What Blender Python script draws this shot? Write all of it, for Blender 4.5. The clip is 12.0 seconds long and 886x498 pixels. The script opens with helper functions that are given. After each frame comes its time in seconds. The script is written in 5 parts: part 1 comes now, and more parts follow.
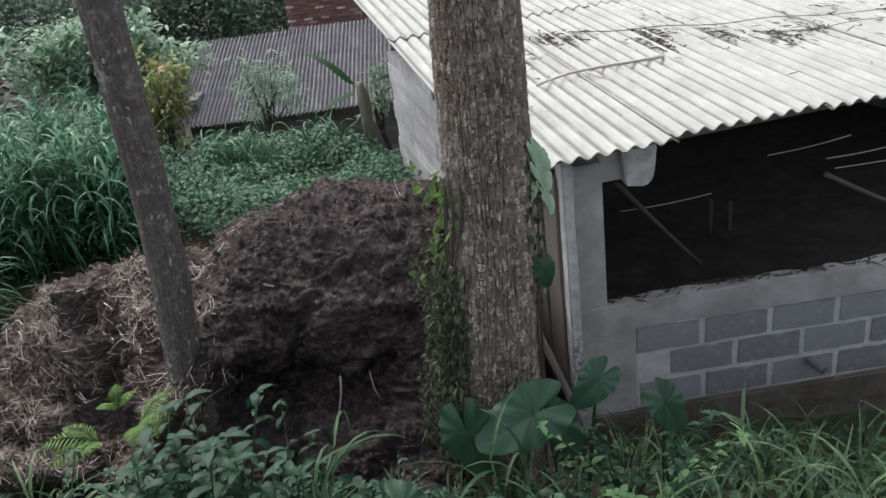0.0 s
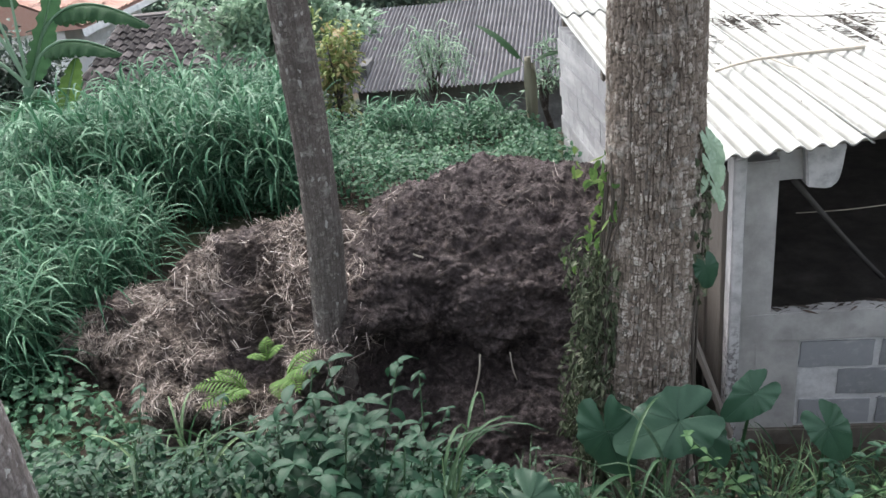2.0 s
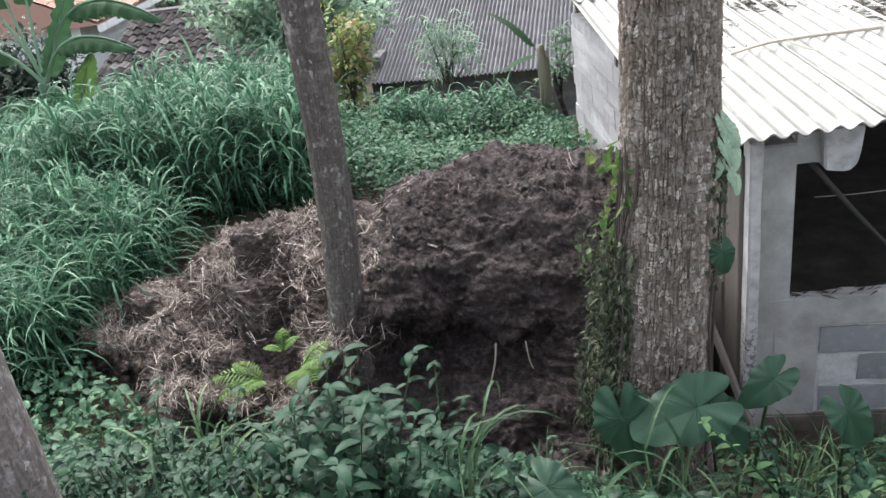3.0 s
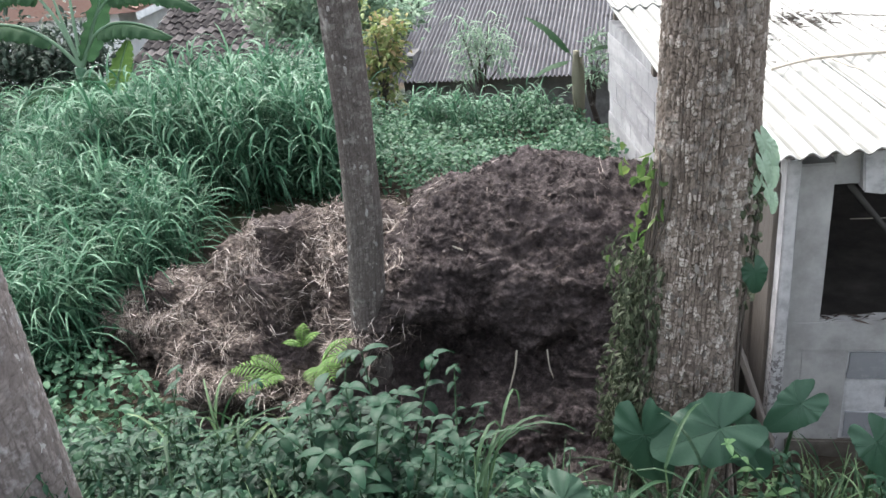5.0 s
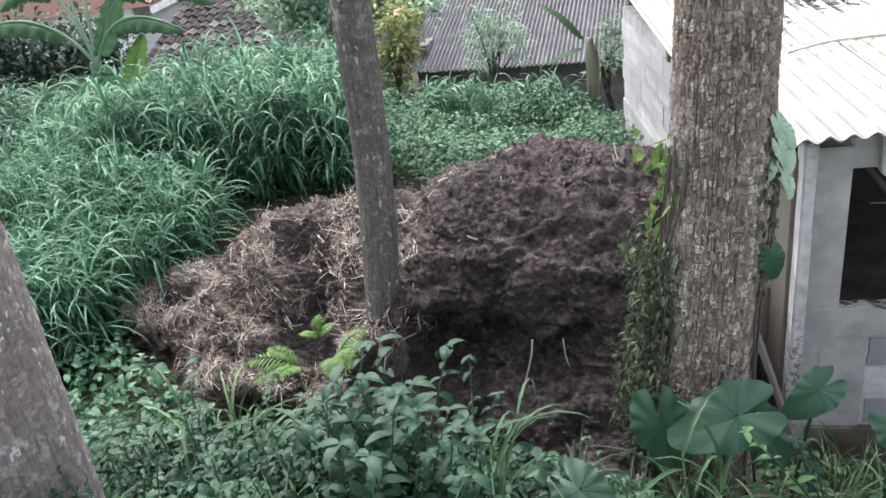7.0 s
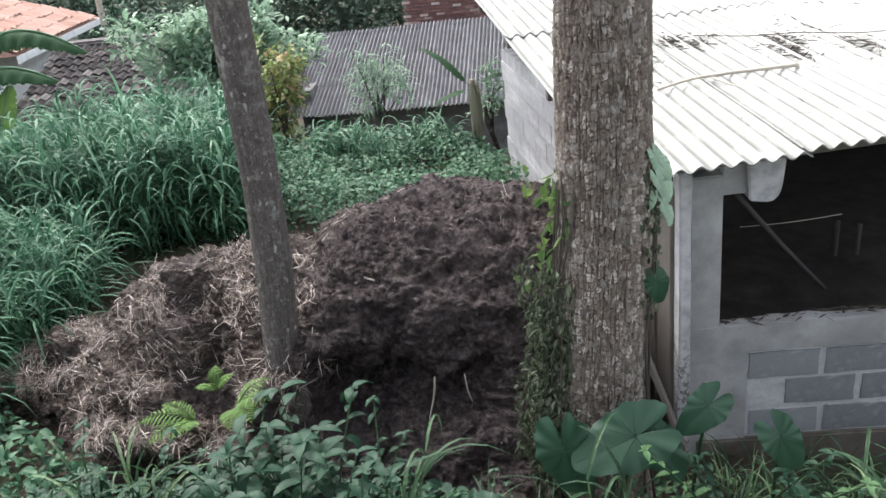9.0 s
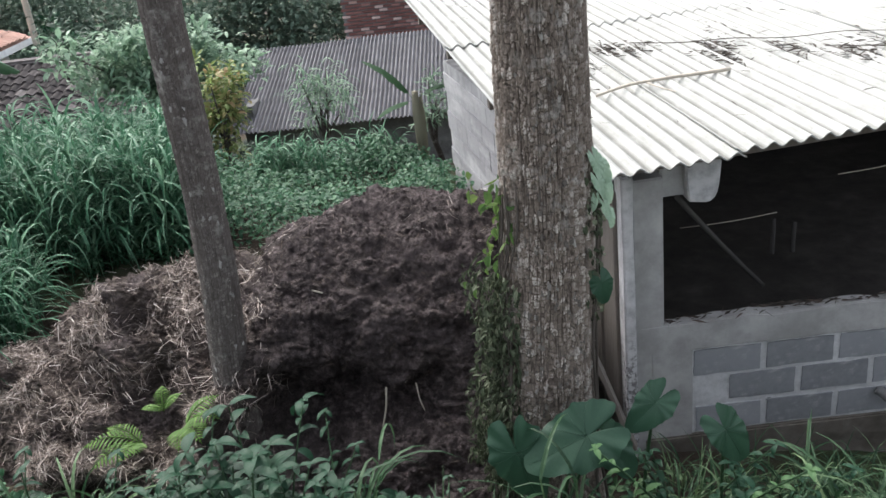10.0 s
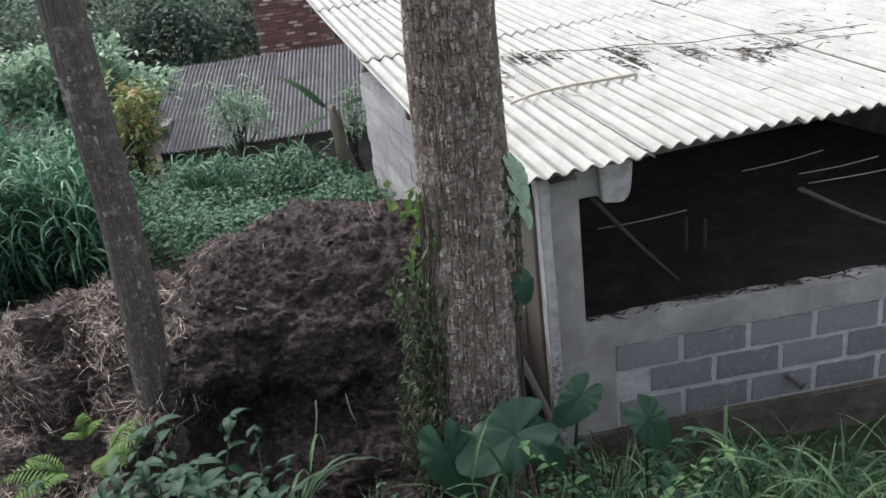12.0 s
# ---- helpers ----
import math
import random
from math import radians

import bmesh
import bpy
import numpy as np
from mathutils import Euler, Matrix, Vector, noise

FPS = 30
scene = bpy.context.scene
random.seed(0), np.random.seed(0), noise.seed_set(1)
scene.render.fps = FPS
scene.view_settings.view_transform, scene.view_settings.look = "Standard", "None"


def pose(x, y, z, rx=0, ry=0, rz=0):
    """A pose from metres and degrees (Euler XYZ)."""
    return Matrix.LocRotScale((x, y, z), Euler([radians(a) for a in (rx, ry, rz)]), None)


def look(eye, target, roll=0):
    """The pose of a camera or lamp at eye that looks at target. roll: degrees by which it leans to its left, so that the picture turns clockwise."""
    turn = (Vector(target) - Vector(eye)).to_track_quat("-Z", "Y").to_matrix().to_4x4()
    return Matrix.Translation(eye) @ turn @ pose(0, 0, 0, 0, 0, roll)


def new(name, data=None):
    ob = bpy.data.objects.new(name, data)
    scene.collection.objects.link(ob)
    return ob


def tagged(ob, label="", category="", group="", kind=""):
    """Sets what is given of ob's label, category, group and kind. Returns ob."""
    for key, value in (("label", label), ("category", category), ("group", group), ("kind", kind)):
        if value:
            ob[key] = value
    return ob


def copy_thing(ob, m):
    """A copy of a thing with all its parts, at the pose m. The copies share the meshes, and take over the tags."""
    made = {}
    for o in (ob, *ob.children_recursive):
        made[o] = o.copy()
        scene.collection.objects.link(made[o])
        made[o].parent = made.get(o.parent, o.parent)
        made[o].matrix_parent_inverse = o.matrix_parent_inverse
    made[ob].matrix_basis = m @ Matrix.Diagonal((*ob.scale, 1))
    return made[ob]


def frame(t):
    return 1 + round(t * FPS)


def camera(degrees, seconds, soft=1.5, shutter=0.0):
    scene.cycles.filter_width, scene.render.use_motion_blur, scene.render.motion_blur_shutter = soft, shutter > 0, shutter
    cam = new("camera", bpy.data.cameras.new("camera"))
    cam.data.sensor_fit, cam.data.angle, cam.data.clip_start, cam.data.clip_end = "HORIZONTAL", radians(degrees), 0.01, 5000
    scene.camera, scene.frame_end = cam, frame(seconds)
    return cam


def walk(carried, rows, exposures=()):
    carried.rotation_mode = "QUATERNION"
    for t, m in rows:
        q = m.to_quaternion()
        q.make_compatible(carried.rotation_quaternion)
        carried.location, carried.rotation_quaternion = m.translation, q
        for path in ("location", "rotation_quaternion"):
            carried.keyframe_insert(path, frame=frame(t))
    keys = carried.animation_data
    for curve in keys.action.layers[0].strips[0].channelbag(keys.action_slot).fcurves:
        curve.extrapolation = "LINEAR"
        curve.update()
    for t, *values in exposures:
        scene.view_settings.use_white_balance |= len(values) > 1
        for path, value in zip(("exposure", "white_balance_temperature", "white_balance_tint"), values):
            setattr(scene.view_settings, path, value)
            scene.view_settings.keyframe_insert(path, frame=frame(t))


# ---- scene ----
cam = camera(57.2, 12.0)
PATH = [
    (0, pose(0.015, -0.094, 3.271, 65.17, 6.95, -2.81)),
    (0.5, pose(0.026, -0.092, 3.267, 65.25, 7.24, -1.06)),
    (1, pose(0.026, -0.079, 3.274, 64.82, 6.66, 2.51)),
    (1.5, pose(0.010, -0.034, 3.263, 63.99, 7.02, 6.12)),
    (2, pose(0.001, -0.005, 3.256, 64.86, 6.50, 9.09)),
    (2.5, pose(0.000, 0.000, 3.250, 64.89, 6.77, 9.67)),
    (3, pose(0.010, 0.006, 3.241, 64.31, 7.69, 9.82)),
    (3.2, pose(0.009, 0.009, 3.240, 64.27, 7.69, 9.52)),
    (4.8, pose(-0.008, 0.038, 3.235, 64.91, 5.97, 11.95)),
    (5, pose(-0.010, 0.041, 3.234, 64.70, 5.73, 12.57)),
    (5.5, pose(-0.014, 0.045, 3.234, 64.51, 6.34, 14.25)),
    (6, pose(-0.007, 0.052, 3.230, 64.62, 6.82, 15.74)),
    (6.5, pose(0.002, 0.058, 3.227, 64.12, 7.05, 15.32)),
    (6.7, pose(0.001, 0.056, 3.228, 64.04, 7.02, 14.53)),
    (8.3, pose(-0.018, 0.030, 3.233, 65.09, 6.95, 8.21)),
    (8.5, pose(-0.020, 0.027, 3.234, 65.36, 6.97, 7.09)),
    (9, pose(-0.021, 0.014, 3.240, 66.04, 6.31, 5.13)),
    (9.5, pose(-0.020, 0.002, 3.235, 65.96, 6.26, 3.02)),
    (10, pose(-0.012, -0.004, 3.225, 66.49, 6.62, 1.04)),
    (10.5, pose(-0.006, -0.018, 3.220, 66.71, 6.68, -0.25)),
    (11, pose(-0.003, -0.021, 3.214, 66.88, 6.86, -1.98)),
    (11.5, pose(-0.004, -0.035, 3.214, 67.05, 6.96, -3.43)),
    (12, pose(-0.001, -0.049, 3.216, 66.72, 6.92, -4.81)),
]
EXPOSURES = [(0.0, 1.22), (0.5, 1.42), (1.0, 1.54), (2.0, 1.9), (3.0, 2.0), (6.5, 2.27), (8.5, 2.05), (9.5, 1.75), (10.5, 1.5), (12.0, 1.35)]
walk(cam, PATH, EXPOSURES)

# ---- world and sun: bright overcast ----
SUN_EL, SUN_AZ = 58.0, -35.0         # degrees; azimuth from +y towards +x
world = bpy.data.worlds.new("overcast_sky")
scene.world = world
world.use_nodes = True
wn = world.node_tree
wn.nodes.clear()
sky = wn.nodes.new("ShaderNodeTexSky")
sky.sky_type, sky.sun_disc = "NISHITA", False
sky.sun_elevation, sky.sun_rotation = radians(SUN_EL), radians(SUN_AZ)
sky.dust_density, sky.air_density, sky.ozone_density = 4.0, 1.0, 0.6
wet = wn.nodes.new("ShaderNodeHueSaturation")
wet.inputs["Saturation"].default_value = 0.35
wback = wn.nodes.new("ShaderNodeBackground")
wback.inputs["Strength"].default_value = 0.15
wout = wn.nodes.new("ShaderNodeOutputWorld")
wn.links.new(sky.outputs[0], wet.inputs["Color"])
wn.links.new(wet.outputs[0], wback.inputs["Color"])
wn.links.new(wback.outputs[0], wout.inputs["Surface"])

sun_data = bpy.data.lights.new("sun", "SUN")
sun_data.energy, sun_data.angle, sun_data.color = 0.75, radians(45), (1.0, 0.97, 0.92)
sun = new("sun", sun_data)
sun.matrix_world = look((20 * math.sin(radians(SUN_AZ)) , 20 * math.cos(radians(SUN_AZ)), 20 * math.tan(radians(SUN_EL))), (0, 0, 0))

rng = np.random.default_rng(7)


# ---- materials ----
class Mat:
    """A small node-material builder around one Principled shader."""

    def __init__(self, name, rough=0.8, metal=0.0, spec=0.4):
        self.m = bpy.data.materials.new(name)
        self.m.use_nodes = True
        self.t = self.m.node_tree
        self.b = self.t.nodes["Principled BSDF"]
        self.b.inputs["Roughness"].default_value = rough
        self.b.inputs["Metallic"].default_value = metal
        self.b.inputs["Specular IOR Level"].default_value = spec
        self.coord = self.t.nodes.new("ShaderNodeTexCoord")

    def n(self, kind, **values):
        node = self.t.nodes.new(kind)
        for key, value in values.items():
            node.inputs[key.replace("_", " ")].default_value = value
        return node

    def noise(self, scale, detail=5.0, rough=0.6, stretch=(1, 1, 1), space="Object", offset=(0, 0, 0)):
        mp = self.n("ShaderNodeMapping", Scale=stretch, Location=offset)
        self.t.links.new(self.coord.outputs[space], mp.inputs["Vector"])
        node = self.n("ShaderNodeTexNoise", Scale=scale, Detail=detail, Roughness=rough)
        self.t.links.new(mp.outputs[0], node.inputs["Vector"])
        return node.outputs["Fac"]

    def cells(self, scale, stretch=(1, 1, 1), out="Distance", feature="F1", space="Object"):
        mp = self.n("ShaderNodeMapping", Scale=stretch)
        self.t.links.new(self.coord.outputs[space], mp.inputs["Vector"])
        node = self.n("ShaderNodeTexVoronoi", Scale=scale)
        node.feature = feature
        self.t.links.new(mp.outputs[0], node.inputs["Vector"])
        return node.outputs[out]

    def axis(self, which, space="Object"):
        sp = self.n("ShaderNodeSeparateXYZ")
        self.t.links.new(self.coord.outputs[space], sp.inputs[0])
        return sp.outputs[which]

    def step(self, fac, lo, hi):
        node = self.t.nodes.new("ShaderNodeMapRange")
        node.inputs["From Min"].default_value, node.inputs["From Max"].default_value = lo, hi
        self.t.links.new(fac, node.inputs["Value"])
        return node.outputs[0]

    def ramp(self, fac, stops):
        node = self.t.nodes.new("ShaderNodeValToRGB")
        while len(node.color_ramp.elements) < len(stops):
            node.color_ramp.elements.new(0.5)
        for el, (pos, col) in zip(node.color_ramp.elements, stops):
            el.position, el.color = pos, (*col, 1)
        self.t.links.new(fac, node.inputs[0])
        return node.outputs[0]

    def mix(self, fac, a, b, mode="MIX"):
        node = self.t.nodes.new("ShaderNodeMix")
        node.data_type, node.blend_type = "RGBA", mode
        if isinstance(fac, float):
            node.inputs[0].default_value = fac
        else:
            self.t.links.new(fac, node.inputs[0])
        for slot, v in ((6, a), (7, b)):
            if isinstance(v, tuple):
                node.inputs[slot].default_value = (*v, 1)
            else:
                self.t.links.new(v, node.inputs[slot])
        return node.outputs[2]

    def times(self, a, b):
        node = self.t.nodes.new("ShaderNodeMath")
        node.operation = "MULTIPLY"
        for slot, v in ((0, a), (1, b)):
            if isinstance(v, float):
                node.inputs[slot].default_value = v
            else:
                self.t.links.new(v, node.inputs[slot])
        return node.outputs[0]

    def random(self):
        return self.t.nodes.new("ShaderNodeObjectInfo").outputs["Random"]

    def island(self):
        return self.t.nodes.new("ShaderNodeNewGeometry").outputs["Random Per Island"]

    def attr(self, name):
        node = self.t.nodes.new("ShaderNodeAttribute")
        node.attribute_name = name
        return node.outputs["Fac"]

    def color(self, c):
        self.t.links.new(c, self.b.inputs["Base Color"]) if not isinstance(c, tuple) else None
        if isinstance(c, tuple):
            self.b.inputs["Base Color"].default_value = (*c, 1)
        return self

    def gloss(self, r):
        self.t.links.new(r, self.b.inputs["Roughness"])
        return self

    def bump(self, height, strength=0.4, distance=0.01):
        node = self.n("ShaderNodeBump", Strength=strength, Distance=distance)
        self.t.links.new(height, node.inputs["Height"])
        self.t.links.new(node.outputs[0], self.b.inputs["Normal"])
        return self

    def thin(self, color, amount=0.3):
        """Lets some light through, as a leaf does."""
        tr = self.t.nodes.new("ShaderNodeBsdfTranslucent")
        self.t.links.new(color, tr.inputs["Color"])
        mx = self.n("ShaderNodeMixShader", Fac=amount)
        self.t.links.new(self.b.outputs[0], mx.inputs[1])
        self.t.links.new(tr.outputs[0], mx.inputs[2])
        self.t.links.new(mx.outputs[0], self.t.nodes["Material Output"].inputs["Surface"])
        return self


def leaf_mat(name, dark, mid, light, rough=0.45, amount=0.3, scale=3.0, spec=0.25):
    m = Mat(name, rough, spec=spec)
    c = m.ramp(m.island(), [(0.0, dark), (0.55, mid), (1.0, light)])
    c = m.mix(m.times(m.step(m.noise(scale, 3), 0.4, 0.7), 0.6), c, mid)
    c = m.mix(m.times(m.step(m.noise(60, 2), 0.5, 0.8), 0.2), c, light)
    m.color(c).thin(c, amount).bump(m.noise(90, 2), 0.25, 0.004)
    return m.m


def soil_mat():
    m = Mat("soil", 0.95, spec=0.2)
    c = m.ramp(m.noise(2.2, 8, 0.65), [(0.3, (0.022, 0.017, 0.013)), (0.55, (0.05, 0.039, 0.03)), (0.8, (0.1, 0.08, 0.063))])
    c = m.mix(m.step(m.noise(0.6, 4), 0.45, 0.62), c, m.ramp(m.noise(14, 5), [(0.3, (0.02, 0.032, 0.014)), (0.7, (0.05, 0.075, 0.03))]))
    m.color(c).bump(m.noise(35, 8, 0.7), 0.8, 0.03)
    return m.m


def manure_mat():
    m = Mat("manure", 0.85, spec=0.3)
    dark = m.ramp(m.noise(19, 9, 0.75), [(0.34, (0.011, 0.0085, 0.0085)), (0.5, (0.058, 0.045, 0.045)), (0.68, (0.2, 0.165, 0.163))])
    pale = m.ramp(m.noise(16, 9, 0.72, (1, 1, 2)), [(0.33, (0.016, 0.012, 0.01)), (0.5, (0.085, 0.066, 0.057)), (0.67, (0.34, 0.285, 0.25))])
    side = m.step(m.axis(0), -1.15, -1.9)
    c = m.mix(m.times(side, 0.9), dark, pale)
    dry = m.times(m.step(m.noise(2.6, 6, 0.65), 0.48, 0.64), 0.75)
    c = m.mix(dry, c, m.ramp(m.noise(42, 6, 0.7), [(0.32, (0.03, 0.023, 0.023)), (0.5, (0.085, 0.068, 0.07)), (0.68, (0.22, 0.18, 0.182))]))
    m.color(c).bump(m.noise(85, 9, 0.8), 1.0, 0.03)
    return m.m


def bark_mat(name, dark, mid, light, lichen, amount=0.75):
    m = Mat(name, 0.92, spec=0.2)
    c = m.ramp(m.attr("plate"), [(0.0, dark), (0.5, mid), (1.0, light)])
    c = m.mix(m.times(m.step(m.noise(40, 6, 0.7, (1, 1, 0.4)), 0.35, 0.75), 0.6), c, mid)
    patch = m.times(m.step(m.noise(16, 6, 0.65), 0.52, 0.68), m.step(m.noise(2.6, 3), 0.38, 0.62))
    c = m.mix(m.times(patch, amount), c, lichen)
    m.color(c).bump(m.noise(120, 8, 0.75, (1, 1, 0.35)), 0.8, 0.008)
    return m.m


def concrete_mat(name, a, b, c2, scale=5.0, bump=0.4):
    m = Mat(name, 0.9, spec=0.25)
    c = m.ramp(m.noise(scale, 9, 0.68), [(0.3, a), (0.52, b), (0.75, c2)])
    c = m.mix(m.times(m.step(m.noise(1.7, 6, 0.6, (1.6, 1.6, 0.5)), 0.5, 0.68), 0.55), c, a)
    m.color(c).bump(m.noise(110, 8, 0.75), bump, 0.006)
    return m.m


def block_mat():
    m = Mat("concrete_block", 0.92, spec=0.2)
    base = m.ramp(m.random(), [(0.0, (0.18, 0.186, 0.2)), (0.5, (0.225, 0.232, 0.25)), (1.0, (0.28, 0.287, 0.305))])
    c = m.mix(m.times(m.step(m.noise(18, 8, 0.7), 0.35, 0.75), 0.45), base, (0.33, 0.33, 0.34))
    c = m.mix(m.times(m.step(m.noise(3, 6, 0.6, (1, 1, 0.5)), 0.55, 0.72), 0.6), c, (0.1, 0.098, 0.095))
    c = m.mix(m.times(m.step(m.noise(7, 7, 0.7, (1, 1, 1.6), "Object", (3, 1, 0)), 0.55, 0.66), 0.7), c, (0.4, 0.395, 0.4))
    m.color(c).bump(m.noise(160, 8, 0.8), 0.6, 0.006)
    return m.m


def asbestos_mat(pitch=0.0973):
    m = Mat("fibre_cement_sheet", 0.75, spec=0.35)
    c = m.ramp(m.noise(2.5, 8, 0.65), [(0.25, (0.24, 0.245, 0.23)), (0.5, (0.34, 0.345, 0.33)), (0.8, (0.43, 0.43, 0.42))])
    c = m.mix(m.times(m.step(m.noise(6, 7, 0.7, (6, 0.5, 1)), 0.5, 0.7), 0.4), c, (0.2, 0.2, 0.18))
    c = m.mix(m.times(m.step(m.noise(26, 6, 0.7, (2, 0.6, 1)), 0.58, 0.72), 0.5), c, (0.17, 0.165, 0.15))
    # washed-in dirt plus the waves' shade, painted along the troughs in broken lines
    across = m.n("ShaderNodeMath")
    across.operation = "PINGPONG"
    across.inputs[1].default_value = pitch / 2
    m.t.links.new(m.axis(0), across.inputs[0])
    silt_shade = m.times(m.step(across.outputs[0], 0.029, 0.043), m.step(m.noise(9, 6, 0.7, (1, 0.35, 1)), 0.25, 0.5))
    c = m.mix(m.times(silt_shade, 0.85), c, (0.1, 0.1, 0.09))
    m.color(c).bump(m.noise(90, 6), 0.25, 0.003)
    return m.m


def zinc_mat():
    m = Mat("weathered_corrugated_sheet", 0.62, 0.0, 0.3)
    c = m.ramp(m.noise(1.4, 8, 0.7, (2.5, 0.6, 1)), [(0.3, (0.06, 0.06, 0.07)), (0.52, (0.12, 0.12, 0.135)), (0.75, (0.23, 0.23, 0.245))])
    c = m.mix(m.times(m.step(m.noise(5, 4, 0.6, (9, 0.25, 1)), 0.45, 0.65), 0.6), c, (0.03, 0.028, 0.03))
    c = m.mix(m.times(m.step(m.noise(4, 4, 0.6, (11, 0.35, 1), "Object", (5, 0, 0)), 0.52, 0.7), 0.5), c, (0.27, 0.27, 0.285))
    # shade between the corrugations, painted as a dark line in each wave
    trough_shade = m.n("ShaderNodeMath")
    trough_shade.operation = "PINGPONG"
    trough_shade.inputs[1].default_value = 0.045
    m.t.links.new(m.axis(0), trough_shade.inputs[0])
    c = m.mix(m.times(m.step(trough_shade.outputs[0], 0.02, 0.036), 0.65), c, (0.035, 0.034, 0.037))
    m.color(c).bump(m.noise(60, 5), 0.2, 0.004)
    return m.m


def tint_mat(name, stops, rough=0.85, grain=30.0, stretch=(1, 1, 1), stain=(0.05, 0.045, 0.04), bump=0.4, by="random", spec=0.3):
    m = Mat(name, rough, spec=spec)
    c = m.ramp(m.random() if by == "random" else m.island(), stops)
    c = m.mix(m.times(m.step(m.noise(grain, 7, 0.7, stretch), 0.4, 0.75), 0.5), c, stain)
    m.color(c).bump(m.noise(grain * 3, 6, 0.7, stretch), bump, 0.006)
    return m.m


SOIL = soil_mat()
MANURE = manure_mat()
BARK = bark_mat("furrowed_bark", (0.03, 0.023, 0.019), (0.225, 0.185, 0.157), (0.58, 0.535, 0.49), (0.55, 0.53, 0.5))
BARK_DARK = bark_mat("smooth_dark_bark", (0.05, 0.043, 0.04), (0.12, 0.105, 0.098), (0.24, 0.22, 0.205), (0.38, 0.37, 0.35), 0.7)
BARK_PALE = bark_mat("mottled_grey_bark", (0.12, 0.1, 0.095), (0.21, 0.18, 0.17), (0.3, 0.265, 0.255), (0.55, 0.53, 0.53), 0.85)
PLASTER = concrete_mat("cement_plaster", (0.24, 0.235, 0.23), (0.35, 0.345, 0.34), (0.46, 0.455, 0.445))
def flaking_mat():
    m = Mat("flaking_whitewash", 0.9, spec=0.25)
    c = m.ramp(m.noise(9, 8, 0.68), [(0.3, (0.3, 0.295, 0.3)), (0.52, (0.5, 0.495, 0.5)), (0.75, (0.62, 0.62, 0.62))])
    flake = m.times(m.step(m.noise(38, 5, 0.6), 0.5, 0.58), m.times(m.step(m.noise(2.3, 3), 0.35, 0.5), m.step(m.noise(1.1, 2, 0.5, (0.2, 0.2, 1)), 0.4, 0.55)))
    flake = m.times(flake, m.step(m.axis(2), 1.1, 0.8))
    c = m.mix(m.times(flake, 0.85), c, (0.12, 0.11, 0.11))
    m.color(c).bump(m.noise(38, 6), 0.5, 0.006)
    return m.m


FLAKING = flaking_mat()
POST_MAT = concrete_mat("whitewashed_concrete", (0.27, 0.265, 0.27), (0.5, 0.495, 0.5), (0.62, 0.62, 0.62), 9.0)
MORTAR = concrete_mat("mortar", (0.4, 0.4, 0.41), (0.56, 0.56, 0.57), (0.7, 0.7, 0.7), 16.0, 0.7)
SIDE_WALL = concrete_mat("rendered_block_wall", (0.26, 0.255, 0.26), (0.4, 0.395, 0.405), (0.56, 0.55, 0.56), 6.0)
DARK_WALL = concrete_mat("dark_grey_wall", (0.09, 0.09, 0.09), (0.15, 0.15, 0.15), (0.23, 0.23, 0.23))
# pale tone chosen to bounce more light around the dim interior
INNER_WALL = concrete_mat("pale_inner_wall", (0.3, 0.3, 0.3), (0.42, 0.42, 0.42), (0.55, 0.545, 0.54))
BLOCK = block_mat()


def smeared_block_mat():
    """Grey blocks with slurry smeared across them on the slant."""
    m = Mat("smeared_block", 0.92, spec=0.2)
    base = m.ramp(m.random(), [(0.0, (0.29, 0.285, 0.295)), (0.5, (0.33, 0.325, 0.335)), (1.0, (0.37, 0.365, 0.375))])
    smear = m.n("ShaderNodeMapping", Rotation=(0.6, 0, 0), Scale=(1, 0.5, 2.4))
    m.t.links.new(m.t.nodes.new("ShaderNodeNewGeometry").outputs["Position"], smear.inputs["Vector"])
    nz = m.n("ShaderNodeTexNoise", Scale=2.2, Detail=6.0, Roughness=0.62)
    m.t.links.new(smear.outputs[0], nz.inputs["Vector"])
    c = m.mix(m.times(m.step(nz.outputs["Fac"], 0.5, 0.66), 0.6), base, (0.58, 0.57, 0.58))
    c = m.mix(m.times(m.step(m.noise(24, 8, 0.7), 0.5, 0.75), 0.5), c, (0.17, 0.165, 0.17))
    m.color(c).bump(m.noise(120, 8, 0.8), 0.6, 0.006)
    return m.m


SIDE_BLOCK = smeared_block_mat()
ROOFING = asbestos_mat()
ZINC = zinc_mat()
WOOD = tint_mat("weathered_wood", [(0, (0.12, 0.1, 0.087)), (1, (0.2, 0.178, 0.158))], 0.85, 14, (8, 8, 0.6))
POLE = tint_mat("grey_pole_wood", [(0, (0.055, 0.052, 0.05)), (1, (0.085, 0.082, 0.08))], 0.8, 20, (3, 3, 1), (0.05, 0.045, 0.04))
TWIG = tint_mat("dead_twig", [(0, (0.03, 0.026, 0.023)), (1, (0.11, 0.092, 0.08))], 0.9, 40, by="island")
BRANCH = tint_mat("bleached_branch", [(0, (0.4, 0.37, 0.31)), (1, (0.46, 0.42, 0.36))], 0.85, 30, stain=(0.17, 0.15, 0.12))
STRAW = tint_mat("straw", [(0, (0.05, 0.038, 0.033)), (0.4, (0.17, 0.138, 0.122)), (0.75, (0.37, 0.32, 0.29)), (1, (0.7, 0.64, 0.59))], 0.75, 25, by="island", stain=(0.3, 0.24, 0.2))
FIBRE = tint_mat("rotten_fibre", [(0, (0.022, 0.016, 0.014)), (0.6, (0.05, 0.038, 0.032)), (1, (0.12, 0.092, 0.078))], 0.9, 25, by="island")
